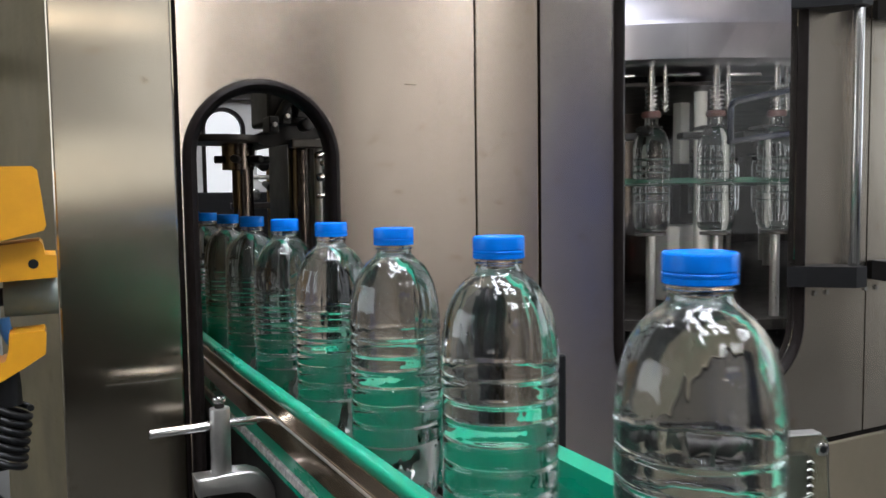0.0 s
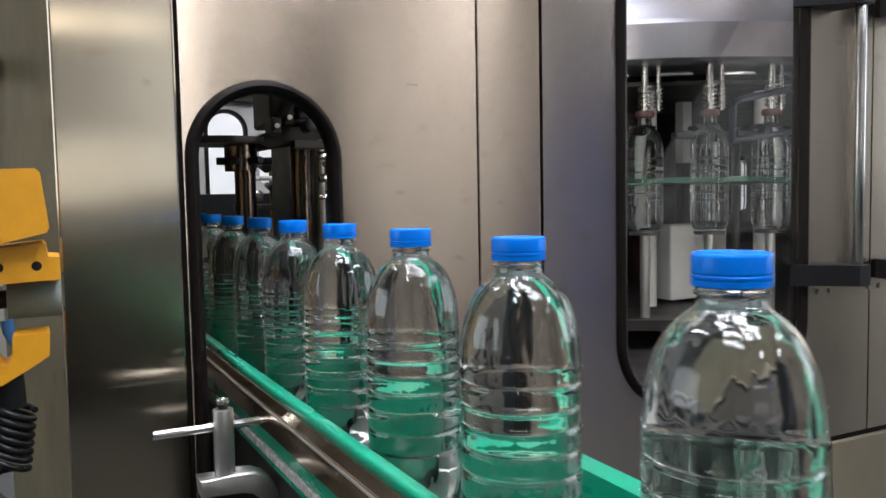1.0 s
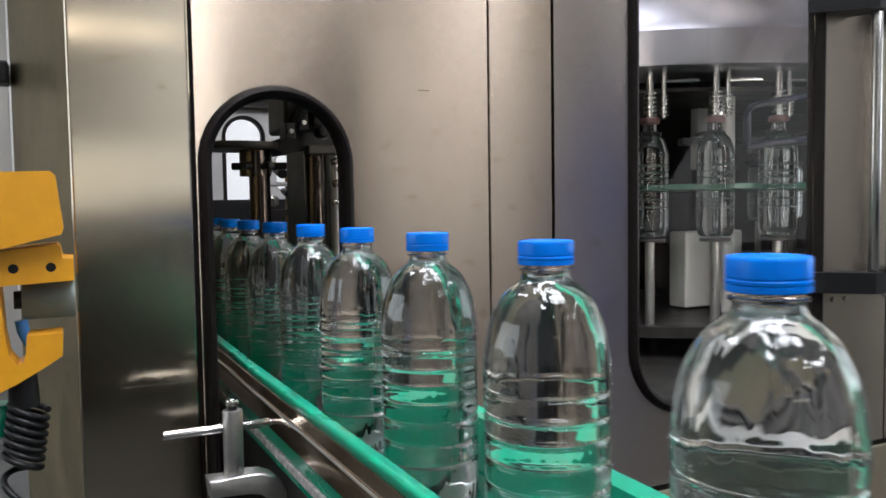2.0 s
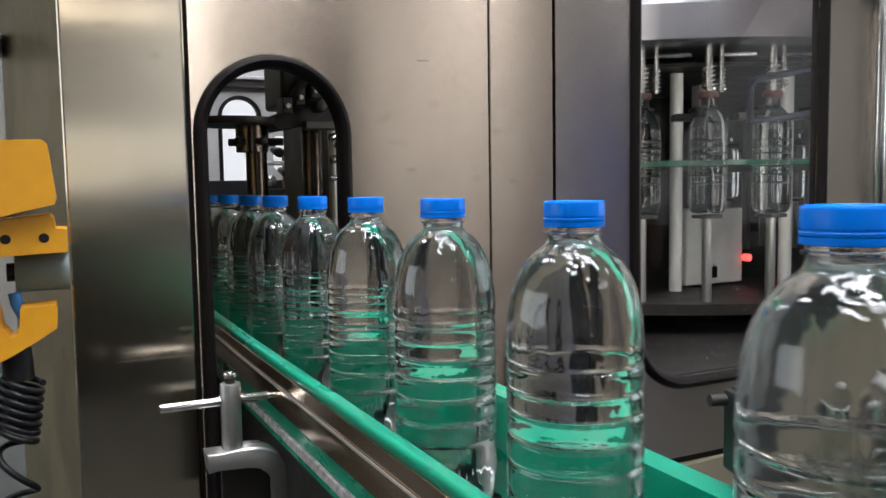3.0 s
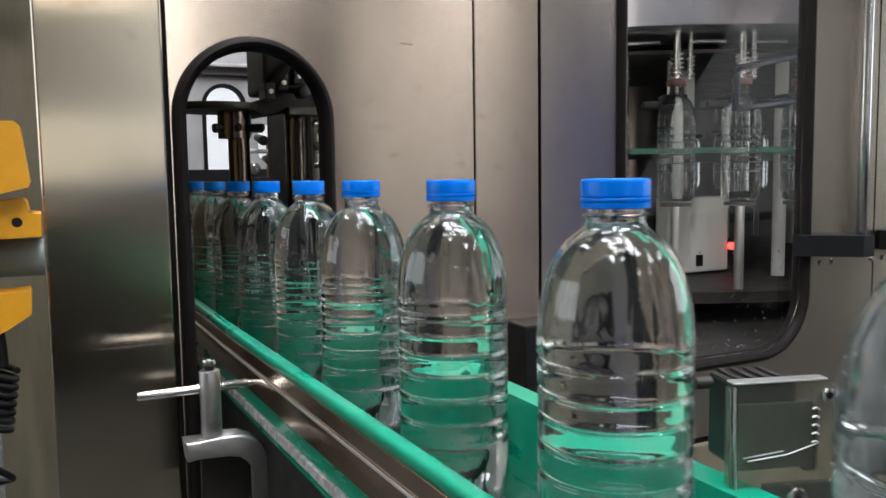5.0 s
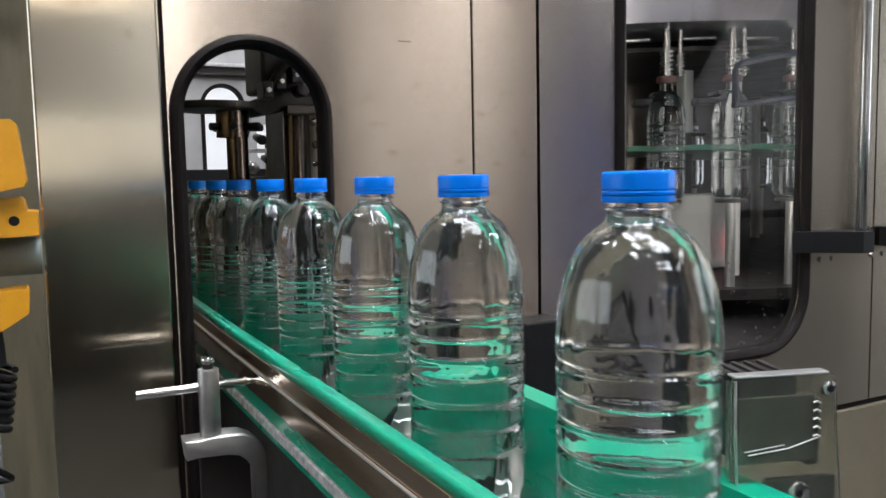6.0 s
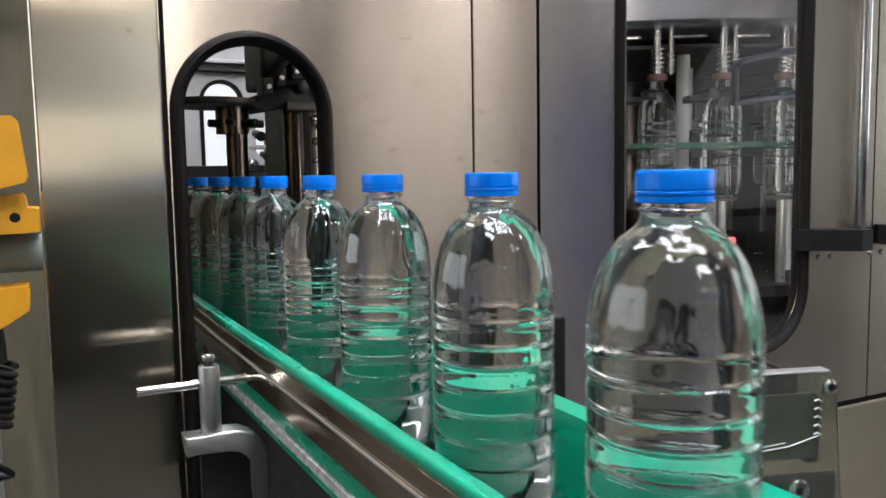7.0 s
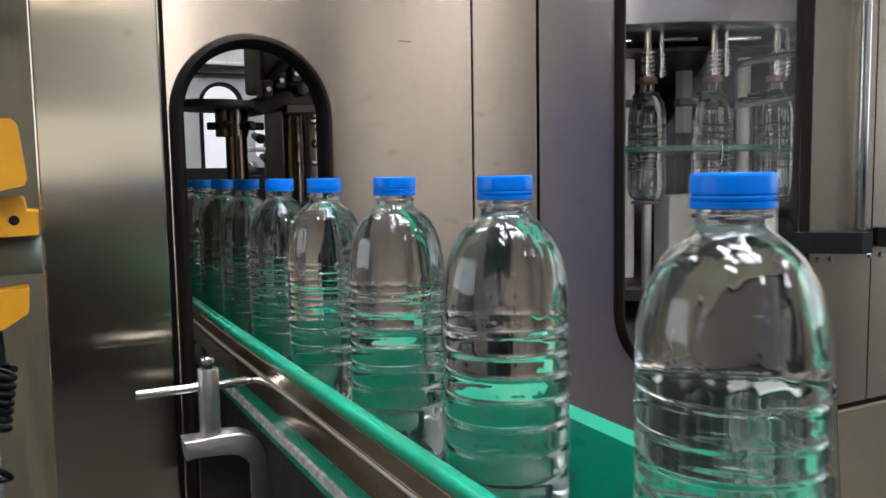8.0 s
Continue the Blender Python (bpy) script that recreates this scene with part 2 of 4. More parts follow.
def tube(path, r, seg=10, closed=False, bm=None):
    """Sweeps a round section along a row of points."""
    bm = bm or bmesh.new()
    pts = [Vector(p) for p in path]
    n = len(pts)
    up = Vector((0.13, 0.21, 1)).normalized()
    rings = []
    for i, p in enumerate(pts):
        d = (pts[(i + 1) % n] - pts[i - 1]) if closed else (pts[min(i + 1, n - 1)] - pts[max(i - 1, 0)])
        d.normalize()
        s = d.cross(up)
        if s.length < 1e-3:
            s = d.cross(Vector((1, 0, 0)))
        s.normalize()
        w = s.cross(d)
        rings.append([bm.verts.new(p + r * (math.cos(2 * math.pi * k / seg) * s + math.sin(2 * math.pi * k / seg) * w)) for k in range(seg)])
    for i in range(n if closed else n - 1):
        a, b = rings[i], rings[(i + 1) % n]
        for k in range(seg):
            bm.faces.new((a[k], a[(k + 1) % seg], b[(k + 1) % seg], b[k]))
    if not closed:
        bm.faces.new(rings[0][::-1])
        bm.faces.new(rings[-1])
    return bm


def outline(x0, x1, z0, z1, r_low, r_high, seg=12):
    """A rounded rectangle in x, z, counter-clockwise from the lower left corner."""
    pts = []
    for cx, cz, r, a0 in ((x0 + r_low, z0 + r_low, r_low, 180), (x1 - r_low, z0 + r_low, r_low, 270),
                          (x1 - r_high, z1 - r_high, r_high, 0), (x0 + r_high, z1 - r_high, r_high, 90)):
        for i in range(seg + 1):
            a = radians(a0 + 90 * i / seg)
            pts.append((cx + r * math.cos(a), cz + r * math.sin(a)))
    return pts


def ring_prism(outer, inner, y0, y1):
    """The band between two outlines of equal count, as a solid from y0 to y1."""
    bm = bmesh.new()
    n = len(outer)
    v = [[bm.verts.new((p[0], y, p[1])) for p in o] for o in (outer, inner) for y in (y0, y1)]
    of, ob, inf, inb = v
    for i in range(n):
        j = (i + 1) % n
        for a, b in ((of, ob), (inb, inf), (inf, of), (ob, inb)):
            bm.faces.new((a[i], a[j], b[j], b[i]))
    return bm


def bead(outer, inner, y0, y1, seg=6):
    """A rubber edging between two outlines: flat at the back, rounded at the front."""
    bm = bmesh.new()
    n = len(outer)
    rows = []
    for k in range(seg + 1):
        a = math.pi * k / seg
        f = 0.5 - 0.5 * math.cos(a)
        y = y1 + (y0 - y1) * (0.45 + 0.55 * math.sin(a))
        rows.append([bm.verts.new((o[0] + (i[0] - o[0]) * f, y, o[1] + (i[1] - o[1]) * f)) for o, i in zip(outer, inner)])
    rows.append([bm.verts.new((p[0], y1, p[1])) for p in inner])
    rows.append([bm.verts.new((p[0], y1, p[1])) for p in outer])
    for p, q in zip(rows, rows[1:] + rows[:1]):
        for i in range(n):
            bm.faces.new((p[i], p[(i + 1) % n], q[(i + 1) % n], q[i]))
    return bm


def sheet_with_hole(x0, x1, z0, z1, hole, y0, y1):
    """A plate from x0 to x1, z0 to z1 with an opening of the given outline, from y0 to y1."""
    n = len(hole)
    cx = sum(p[0] for p in hole) / n
    cz = sum(p[1] for p in hole) / n
    outer = []
    for p in hole:
        dx, dz = p[0] - cx, p[1] - cz
        k = min((x1 - cx) / dx if dx > 1e-9 else (x0 - cx) / dx if dx < -1e-9 else 1e9,
                (z1 - cz) / dz if dz > 1e-9 else (z0 - cz) / dz if dz < -1e-9 else 1e9)
        outer.append((cx + dx * k, cz + dz * k))
    # square the corners: the point nearest to each takes its place
    for c in ((x0, z0), (x1, z0), (x1, z1), (x0, z1)):
        i = min(range(n), key=lambda q: (outer[q][0] - c[0]) ** 2 + (outer[q][1] - c[1]) ** 2)
        outer[i] = c
    return ring_prism(outer, hole, y0, y1)


# ---------------------------------------------------------------- hall
def hall():
    x0, x1, y0, y1 = -4.5, 5.5, -4.0, 7.0
    f = mesh_object("floor", box(x0, x1, y0, y1, FLOOR - 0.1, FLOOR), FLOORING)
    tagged(f, "grey coated factory hall floor", "floor", kind="structure")
    c = mesh_object("ceiling", box(x0, x1, y0, y1, CEIL, CEIL + 0.1), CEILING)
    tagged(c, "pale painted factory hall ceiling", "ceiling", kind="structure")
    for name, b in (("wall_west", (x0 - 0.1, x0, y0, y1)), ("wall_east", (x1, x1 + 0.1, y0, y1)),
                    ("wall_north", (x0, x1, y1, y1 + 0.1)), ("wall_south", (x0, x1, y0 - 0.1, y0))):
        w = mesh_object(name, box(*b, FLOOR, CEIL), WALL)
        tagged(w, "plain cream painted factory hall wall", "wall", kind="structure")

    def window(name, bx, pane, mat=None):
        e = thing(name, Matrix(), "bright pane in a white metal frame, placed for light and reflections", "window", kind="structure")
        part("window_frame", box(*bx, 0.01), WHITE, e)
        part("pane", box(*pane), mat or DAY, e)

    # bright panes, mostly added: behind the camera, at the sides and far end
    window("window_1", (0.36, 0.78, -4.0, -3.95, 0.25, 2.2), (0.40, 0.74, -3.95, -3.94, 0.3, 2.15))
    # unseen glowing strips, added so the corner post mirrors two warm bands
    window("warm_band", (-0.74, 0.34, -4.0, -3.95, 0.18, 0.68), (-0.70, 0.30, -3.95, -3.94, 0.22, 0.64), HAZE)
    window("warm_line", (-0.74, 0.34, -4.0, -3.95, 1.31, 1.47), (-0.70, 0.30, -3.95, -3.94, 1.35, 1.43), WARM)
    # unseen dim pane, added to brighten the right of the front panel
    window("fill_pane", (1.85, 3.25, -4.0, -3.95, -0.3, 2.4), (1.89, 3.21, -3.95, -3.94, -0.26, 2.36), DUSK)
    # unseen side panes, added to whiten the rims of the bottles
    window("west_glow_pane", (-4.5, -4.45, 0.4, 4.6, 0.1, 2.2), (-4.45, -4.44, 0.5, 4.5, 0.2, 2.1), COOL)
    window("east_glow_pane", (5.45, 5.5, -2.0, 0.6, 0.0, 2.2), (5.44, 5.45, -1.9, 0.5, 0.1, 2.1), COOL)
    window("window_3", (-0.6, 5.2, 6.95, 7.0, -0.4, 2.0), (-0.5, 5.1, 6.94, 6.95, -0.3, 1.9), FAR)

    lamp = thing("ceiling_light", pose(-1.2, -1.0, CEIL), "white ceiling light with two lit square diffusers", "ceiling light", "ceiling lights of the hall")
    part("frame", box(-0.17, 0.17, -0.48, 0.48, -0.05, 0.0, 0.006), WHITE, lamp)
    for y in (-0.24, 0.24):
        part("diffuser", box(-0.14, 0.14, y - 0.2, y + 0.2, -0.058, -0.0505), LIGHT, lamp, "lit white diffuser")
    for x, y in ((0.9, -1.0), (3.0, -1.4), (0.25, 0.45), (-0.55, -0.35), (0.6, -0.3), (-1.2, 1.9), (0.5, -3.0), (2.6, -3.0), (0.6, 4.8), (2.6, 4.8), (-1.4, 4.8), (0.3, 3.0), (1.1, 1.45), (-0.3, 0.55), (0.2, -0.78)):
        copy_thing(lamp, pose(x, y, CEIL))

    # unseen pale body with a sloping side, added for its reflection in the pane
    hop = thing("hopper", Matrix(), "unseen pale grey body with a sloping side, added for its reflection", "hopper")
    part("mirrored_body", prism([(3.62, -0.08), (3.62, 0.05), (4.66, 1.42), (5.04, 1.95), (5.30, 1.95), (5.30, -0.08)], -2.95, -2.5), PALE, hop)
    for x in (3.65, 5.2):
        for y in (-2.9, -2.55):
            part("leg", box(x - 0.03, x + 0.03, y - 0.03, y + 0.03, FLOOR, -0.081), DARK, hop)

    # unseen cabinets along the wall behind the camera, added to darken and tint reflections
    def cabinet(x0, x1, y0, y1, top, mat, label):
        e = thing("mirrored_cabinet", pose((x0 + x1) / 2, (y0 + y1) / 2, FLOOR), label, "cabinet")
        w, d = (x1 - x0) / 2, (y1 - y0) / 2
        part("cabinet_body", box(-w, w, -d, d, 0.08, top - FLOOR, 0.01), mat, e)
        for sx in (-1, 1):
            part("cabinet_door", box(sx * w / 2 - w / 2 + 0.01, sx * w / 2 + w / 2 - 0.01, d + 0.001, d + 0.02, 0.12, top - FLOOR - 0.03, 0.004), mat, e)
        part("plinth", box(-w + 0.02, w - 0.02, -d + 0.02, d - 0.02, 0.0, 0.08), BLACK, e)

    # unseen column, added to put a dark band into the front panel's reflection
    col = thing("dark_band_column", pose(0.77, -1.5, FLOOR), "unseen dark column on a bolted foot plate, added to darken reflections", "column")
    part("shaft", box(-0.10, 0.10, -0.10, 0.10, 0.02, CEIL - FLOOR, 0.006), DARK, col)
    part("foot_plate", box(-0.19, 0.19, -0.19, 0.19, 0.0, 0.02, 0.004), DARK, col)
    for sx in (-1, 1):
        for sy in (-1, 1):
            part("bolt", rod((sx * 0.15, sy * 0.15, 0.02), (sx * 0.15, sy * 0.15, 0.045), 0.014, 6), MATT, col)
    cabinet(0.86, 1.40, -3.4, -2.9, 2.1, BLACK, "unseen tall dark cabinet by the hall wall, added to darken reflections")
    cabinet(3.98, 5.40, -3.98, -3.45, 2.6, DARK, "unseen tall dark cabinet by the hall wall, added to darken reflections")
    cabinet(3.20, 3.54, -3.5, -3.0, 0.9, PAINTBLUE, "unseen blue-grey cabinet by the hall wall, added to tint reflections")
    cabinet(-2.6, -1.0, -3.98, -3.4, 0.0, DARK, "unseen low dark cabinet by the hall wall, added to darken reflections")
    cabinet(-0.95, 0.9, -3.98, -3.4, 0.0, DARK, "unseen low dark cabinet by the hall wall, added to darken reflections")
    cabinet(1.5, 3.1, -3.98, -3.4, -0.35, DARK, "unseen low dark cabinet by the hall wall, added to darken reflections")


hall()

# ---------------------------------------------------------------- filling machine
WY = 0.8594           # front of the enclosure
TOP, LOW = 1.15, -0.95
BACK = 3.3


def machine():
    arch_o = outline(-0.1050, 0.0665, -0.62, 0.364, 0.03, 0.0857, 16)
    arch_i = outline(-0.0895, 0.0530, -0.605, 0.3505, 0.015, 0.0712, 16)
    win_o = outline(0.4555, 0.8300, -0.070, 0.80, 0.100, 0.06, 12)
    win_i = outline(0.4725, 0.8130, -0.053, 0.783, 0.083, 0.043, 12)
    mach = thing("filling_machine", Matrix(), "brushed stainless steel bottle filling machine enclosure with windows", "filling machine")

    # front sheets, each a piece of its own
    part("front_panel", sheet_with_hole(-0.1062, 0.2412, LOW, TOP, arch_o, WY, WY + 0.012), STEEL, mach, "", None, "z")
    part("opening_gasket", bead(arch_o, arch_i, WY - 0.008, WY + 0.016), RUBBER, mach, "black rubber edging of the arched bottle outlet", 40)
    part("narrow_panel", box(0.2442, 0.3348, WY + 0.001, WY + 0.013, LOW, TOP, 0.0015), STEEL, mach, "", None, "z")
    part("seam_strip", box(0.2405, 0.2450, WY + 0.008, WY + 0.011, LOW, TOP), RUBBER, mach)
    part("seam_strip", box(0.3340, 0.3390, WY + 0.008, WY + 0.011, LOW, TOP), RUBBER, mach)

    # doors with rounded windows
    def door(x0, x1, win_o, win_i, hand_x, side):
        d = part("door", sheet_with_hole(x0, x1, -0.168, TOP, win_o, WY, WY + 0.014), DOOR, mach, "steel door with a round-cornered window", None, "z")
        part("window_gasket", bead(win_o, win_i, WY - 0.009, WY + 0.018), RUBBER, d, "black rubber window edging", 40)
        gl = part("pane", prism(win_i, WY + 0.003, WY + 0.007), GLASS, d, "clear window pane with faint smears")
        gl.visible_shadow = False
        h = part("handle", rod((hand_x, WY - 0.052, 0.118), (hand_x, WY - 0.052, 0.512), 0.0085, 20, None, 0.001), CHROME, d, "polished steel bar handle", 40)
        for z0, z1 in ((0.086, 0.118), (0.512, 0.545)):
            part("handle_bracket", prism([(hand_x - side * 0.085, WY), (hand_x - side * 0.062, WY - 0.018), (hand_x - side * 0.012, WY - 0.066), (hand_x + side * 0.012, WY - 0.066), (hand_x + side * 0.018, WY - 0.040), (hand_x + side * 0.004, WY)][::side], z0, z1, "z"), BLACK, h, "black plastic handle bracket")
        part("screw", rod((hand_x - 0.022, WY, 0.072), (hand_x - 0.022, WY - 0.003, 0.072), 0.004, 12), CHROME, d)
        part("screw", rod((hand_x + 0.006, WY, 0.072), (hand_x + 0.006, WY - 0.003, 0.072), 0.004, 12), CHROME, d)
        return d

    left_door = door(0.3380, 0.9790, win_o, win_i, 0.878, 1)
    drops = bmesh.new()
    rng = random.Random(11)
    for _ in range(90):
        r = rng.uniform(0.0006, 0.0017)
        m = Matrix.Translation((0.56 + 0.24 * rng.random() ** 0.7, WY + 0.0028, -0.045 + 0.15 * rng.random() ** 1.6)) @ Matrix.Diagonal((r, r * 0.5, r * 1.2, 1))
        bmesh.ops.create_icosphere(drops, subdivisions=1, radius=1.0, matrix=m)
    d = part("water_drops", drops, WATER, left_door, "small water drops on the pane", 60)
    d["kind"] = "stuff"

    door(0.9825, 1.5255, outline(1.0630, 1.4375, -0.070, 0.80, 0.100, 0.06, 12), outline(1.0800, 1.4205, -0.053, 0.783, 0.083, 0.043, 12), 1.000, -1)
    part("seam_strip", box(0.9785, 0.9830, WY + 0.008, WY + 0.011, -0.168, TOP), RUBBER, mach)
    part("seam_strip", box(0.3385, 1.528, WY + 0.004, WY + 0.008, -0.180, -0.168), RUBBER, mach)
    part("base_panel", box(0.3380, 0.6985, WY - 0.004, WY + 0.010, -0.42, -0.178, 0.002), CREAM, mach, "dull cream base panel below the doors")
    part("base_panel", box(0.3380, 0.6985, WY + 0.002, WY + 0.012, LOW, -0.4205, 0.002), DARK, mach, "dark base panel below the doors")
    part("base_panel", box(0.7005, 3.60, WY - 0.004, WY + 0.010, -0.42, -0.178, 0.002), CREAM, mach, "dull cream base panel below the doors")
    part("base_panel", box(0.7005, 3.60, WY + 0.002, WY + 0.012, LOW, -0.4205, 0.002), DARK, mach, "dark base panel below the doors")
    part("end_panel", box(1.528, 3.60, WY, WY + 0.014, -0.168, TOP), STEEL, mach, "", None, "z")

    # corner post and the slanting side beyond it
    part("corner_post", box(-0.2262, -0.1110, WY - 0.006, WY + 0.05, LOW, TOP, 0.003, 3), POST, mach, "brushed steel corner post with scratches", None, "x")
    part("seam_strip", box(-0.1115, -0.1055, WY + 0.004, WY + 0.02, LOW, TOP), RUBBER, mach)
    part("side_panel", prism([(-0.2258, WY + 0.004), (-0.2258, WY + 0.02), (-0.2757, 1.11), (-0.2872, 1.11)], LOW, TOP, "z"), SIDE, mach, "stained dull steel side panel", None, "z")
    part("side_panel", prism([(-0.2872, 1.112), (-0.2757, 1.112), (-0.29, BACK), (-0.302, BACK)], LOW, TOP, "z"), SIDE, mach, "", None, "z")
    h = part("handle", rod((-0.318, 1.10, 0.20), (-0.318, 1.10, 0.385), 0.0075, 18), CHROME, mach, "polished steel bar handle", 40)
    part("handle_bracket", box(-0.332, -0.288, 1.085, 1.125, 0.385, 0.412, 0.003), BLACK, h)
    part("handle_bracket", box(-0.332, -0.288, 1.085, 1.125, 0.175, 0.20, 0.003), BLACK, h)

    # back, right side, added shading roof and floor of the enclosure
    back_hole = outline(0.36, 0.505, -0.2, 0.585, 0.06, 0.072, 12)
    part("back_panel", sheet_with_hole(-0.302, 0.53, LOW, TOP, back_hole, BACK, BACK + 0.012), PALE, mach)
    small_hole = outline(0.565, 0.665, 0.30, 0.44, 0.02, 0.02, 12)
    part("back_panel", sheet_with_hole(0.53, 0.7, LOW, TOP, small_hole, BACK, BACK + 0.012), PALE, mach)
    part("ledge", box(-0.28, 0.69, BACK - 0.05, BACK - 0.0005, 0.66, 0.675, 0.002), MATT, mach)
    part("ledge", box(-0.28, 0.69, BACK - 0.03, BACK - 0.0005, 0.63, 0.634, 0.001), DARK, mach)
    part("window_gasket", ring_prism(outline(0.345, 0.520, -0.215, 0.600, 0.075, 0.087, 12), back_hole, BACK - 0.01, BACK + 0.02), RUBBER, mach, "", 40)
    back_hole2 = outline(1.75, 2.20, 0.0, 0.8, 0.08, 0.08, 12)
    # dark finish on the carousel side, pale finish behind the arch
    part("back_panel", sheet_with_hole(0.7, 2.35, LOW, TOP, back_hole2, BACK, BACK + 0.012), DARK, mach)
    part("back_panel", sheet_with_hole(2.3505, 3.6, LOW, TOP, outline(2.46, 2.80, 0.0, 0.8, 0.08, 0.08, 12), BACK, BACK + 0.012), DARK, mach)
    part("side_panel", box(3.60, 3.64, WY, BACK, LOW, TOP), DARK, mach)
    part("top_rail", box(-0.11, 3.64, WY, WY + 0.04, TOP, TOP + 0.03), STEEL, mach)
    # unseen part roof, added to shade the bottles behind the arch
    part("shade_roof", box(-0.30, 0.42, WY + 0.045, 1.9, TOP, TOP + 0.01), STEEL, mach)
    part("machine_table", box(-0.22, -0.1, WY + 0.06, BACK, -0.12, -0.06), DARK, mach, "dark machine table")
    part("machine_table", box(0.1, 3.6, WY + 0.03, BACK, -0.12, -0.06), DARK, mach, "dark machine table")
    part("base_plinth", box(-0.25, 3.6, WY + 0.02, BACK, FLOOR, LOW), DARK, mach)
    part("scuff_mark", box(0.148, 0.163, WY - 0.0004, WY - 0.0001, 0.3660, 0.3670), SIDE, mach, "small dent in the front panel")
    part("scratch", box(-0.188, -0.116, WY - 0.0066, WY - 0.0061, 0.0505, 0.0512), CHROME, mach, "thin bright scratch across the post")
    # hidden upright fill lights beside the windows, added to brighten the carousel
    for x, z0, z1 in ((0.412, 0.16, 0.76), (0.905, 0.13, 0.42)):
        lamp = part("fill_light", box(x - 0.012, x + 0.012, WY + 0.02, WY + 0.032, z0 - 0.02, z1 + 0.02, 0.002), WHITE, mach, "hidden upright fill light added inside the door")
        part("tube", rod((x, WY + 0.043, z0), (x, WY + 0.043, z1), 0.008, 14), STRIP, lamp, "lit tube", 40)
    # black stop block on the front beside the bottle lane
    part("stop_block", box(0.285, 0.345, WY - 0.045, WY - 0.0005, -0.16, 0.035, 0.003), BLACK, mach, "black plastic block on the front panel")


machine()


# ---------------------------------------------------------------- bottle


def bottle_profile():
    rows = [(0.008, 0.009), (0.016, 0.0045), (0.0222, 0.0015), (0.0262, 0.0012), (0.0298, 0.0048), (0.0326, 0.0115), (0.0338, 0.020), (0.0342, 0.030)]
    z = 0.036
    grooves = (0.055, 0.069, 0.084, 0.097, 0.110, 0.121, 0.134)
    while z < 0.139:
        cut = sum(0.0012 * math.exp(-((z - g) / 0.0012) ** 2) for g in grooves)
        rows.append((0.0342 - cut, z))
        z += 0.0007
    for t, r in ((0.1395, 0.0342), (0.141, 0.0342), (0.143, 0.0342), (0.147, 0.0340), (0.150, 0.0338), (0.153, 0.0336), (0.159, 0.0328), (0.165, 0.0317), (0.170, 0.0303), (0.175, 0.0284),
                 (0.179, 0.0264), (0.183, 0.0240), (0.1865, 0.0208), (0.189, 0.0178), (0.1908, 0.0154), (0.1925, 0.0137), (0.195, 0.0129), (0.1966, 0.0128),
                 (0.1970, 0.0143), (0.1980, 0.0143), (0.1984, 0.0124), (0.2095, 0.0124)):
        rows.append((r, t))
    return rows


def bottle_shape(a, r, z):
    if z < 0.03:      # five feet
        k = max(0.0, 1 - z / 0.03)
        w = 0.5 - 0.5 * math.cos(5 * a)
        return r * (1 - 0.10 * k * (1 - w)), z + 0.006 * k * (1 - w) * (1 if r > 0.012 else 0)
    if 0.122 < z < 0.190:   # uneven blown shoulder: long shallow flutes
        k = math.sin(math.pi * (z - 0.122) / 0.068) ** 0.7
        w = 0.0062 * math.cos(9 * a + 20 * z) + 0.0056 * math.cos(14 * a + 1.3 - 35 * z) + 0.0042 * math.cos(23 * a + 2.1 + 30 * z)
        d = 0.006 * math.exp(-((z - 0.1385) / 0.0022) ** 2) * (math.cos(17 * a + 0.6) + 0.6 * math.cos(29 * a))
        return r * (1 + k * w + d), z
    return r, z


def cap_mesh():
    rows = [(0.0128, 0.2032), (0.0150, 0.2032), (0.0151, 0.2036), (0.0151, 0.2044), (0.0147, 0.2048), (0.0147, 0.2052), (0.0150, 0.2056),
            (0.0150, 0.2116), (0.0148, 0.2124), (0.0143, 0.2130), (0.0120, 0.2131), (0.0116, 0.2128), (0.004, 0.2128)]
    return lathe(rows, 60, lambda a, r, z: (r * (1 + (0.0035 * math.cos(60 * a * 0.5) if 0.2056 < z < 0.212 and r > 0.0149 else 0)), z))


def bottle(m):
    b = thing("water_bottle", m, "clear ribbed plastic bottle of water with blue screw cap on conveyor", "bottle", "bottles on the conveyor")
    part("bottle_body", lathe(bottle_profile(), 112, bottle_shape), WATER, b, "", 60)
    c = part("cap", cap_mesh(), CAP, b, "bright blue screw cap", 35)
    part("tamper_ring", lathe([(0.0131, 0.2002), (0.0148, 0.2002), (0.0151, 0.2006), (0.0151, 0.2029), (0.0131, 0.2030)], 40), CAP, c, "", 35)
    return b


SPEED = 0.17372
PITCH = 0.15289
STRAY = {-1: 0.001, 0: -0.0034, 1: 0.0006, 2: 0.0014, 4: -0.0012, 5: -0.0029, 6: -0.0013, 7: 0.0038, 8: 0.0032, 9: -0.0041, 10: 0.0007, 11: -0.0012, 12: 0.001, 13: 0.0034}
START = [0.2431 + PITCH * k + STRAY.get(k, 0.0) for k in range(-3, 19)]
random.seed(5)
SPIN = [random.uniform(0, 360) for _ in START]
first = bottle(pose(0, START[0], 0, 0, 0, SPIN[0]))
BOTTLES = [first] + [copy_thing(first, pose(random.uniform(-0.0012, 0.0012), y, 0, 0, 0, s)) for y, s in zip(START[1:], SPIN[1:])]


# ---------------------------------------------------------------- conveyor
Y0, Y1 = -2.3, 3.2


FLARE = [(Y0, 0.0), (0.30, 0.0), (0.85, -0.0146), (1.35, -0.022), (Y1, -0.022)]


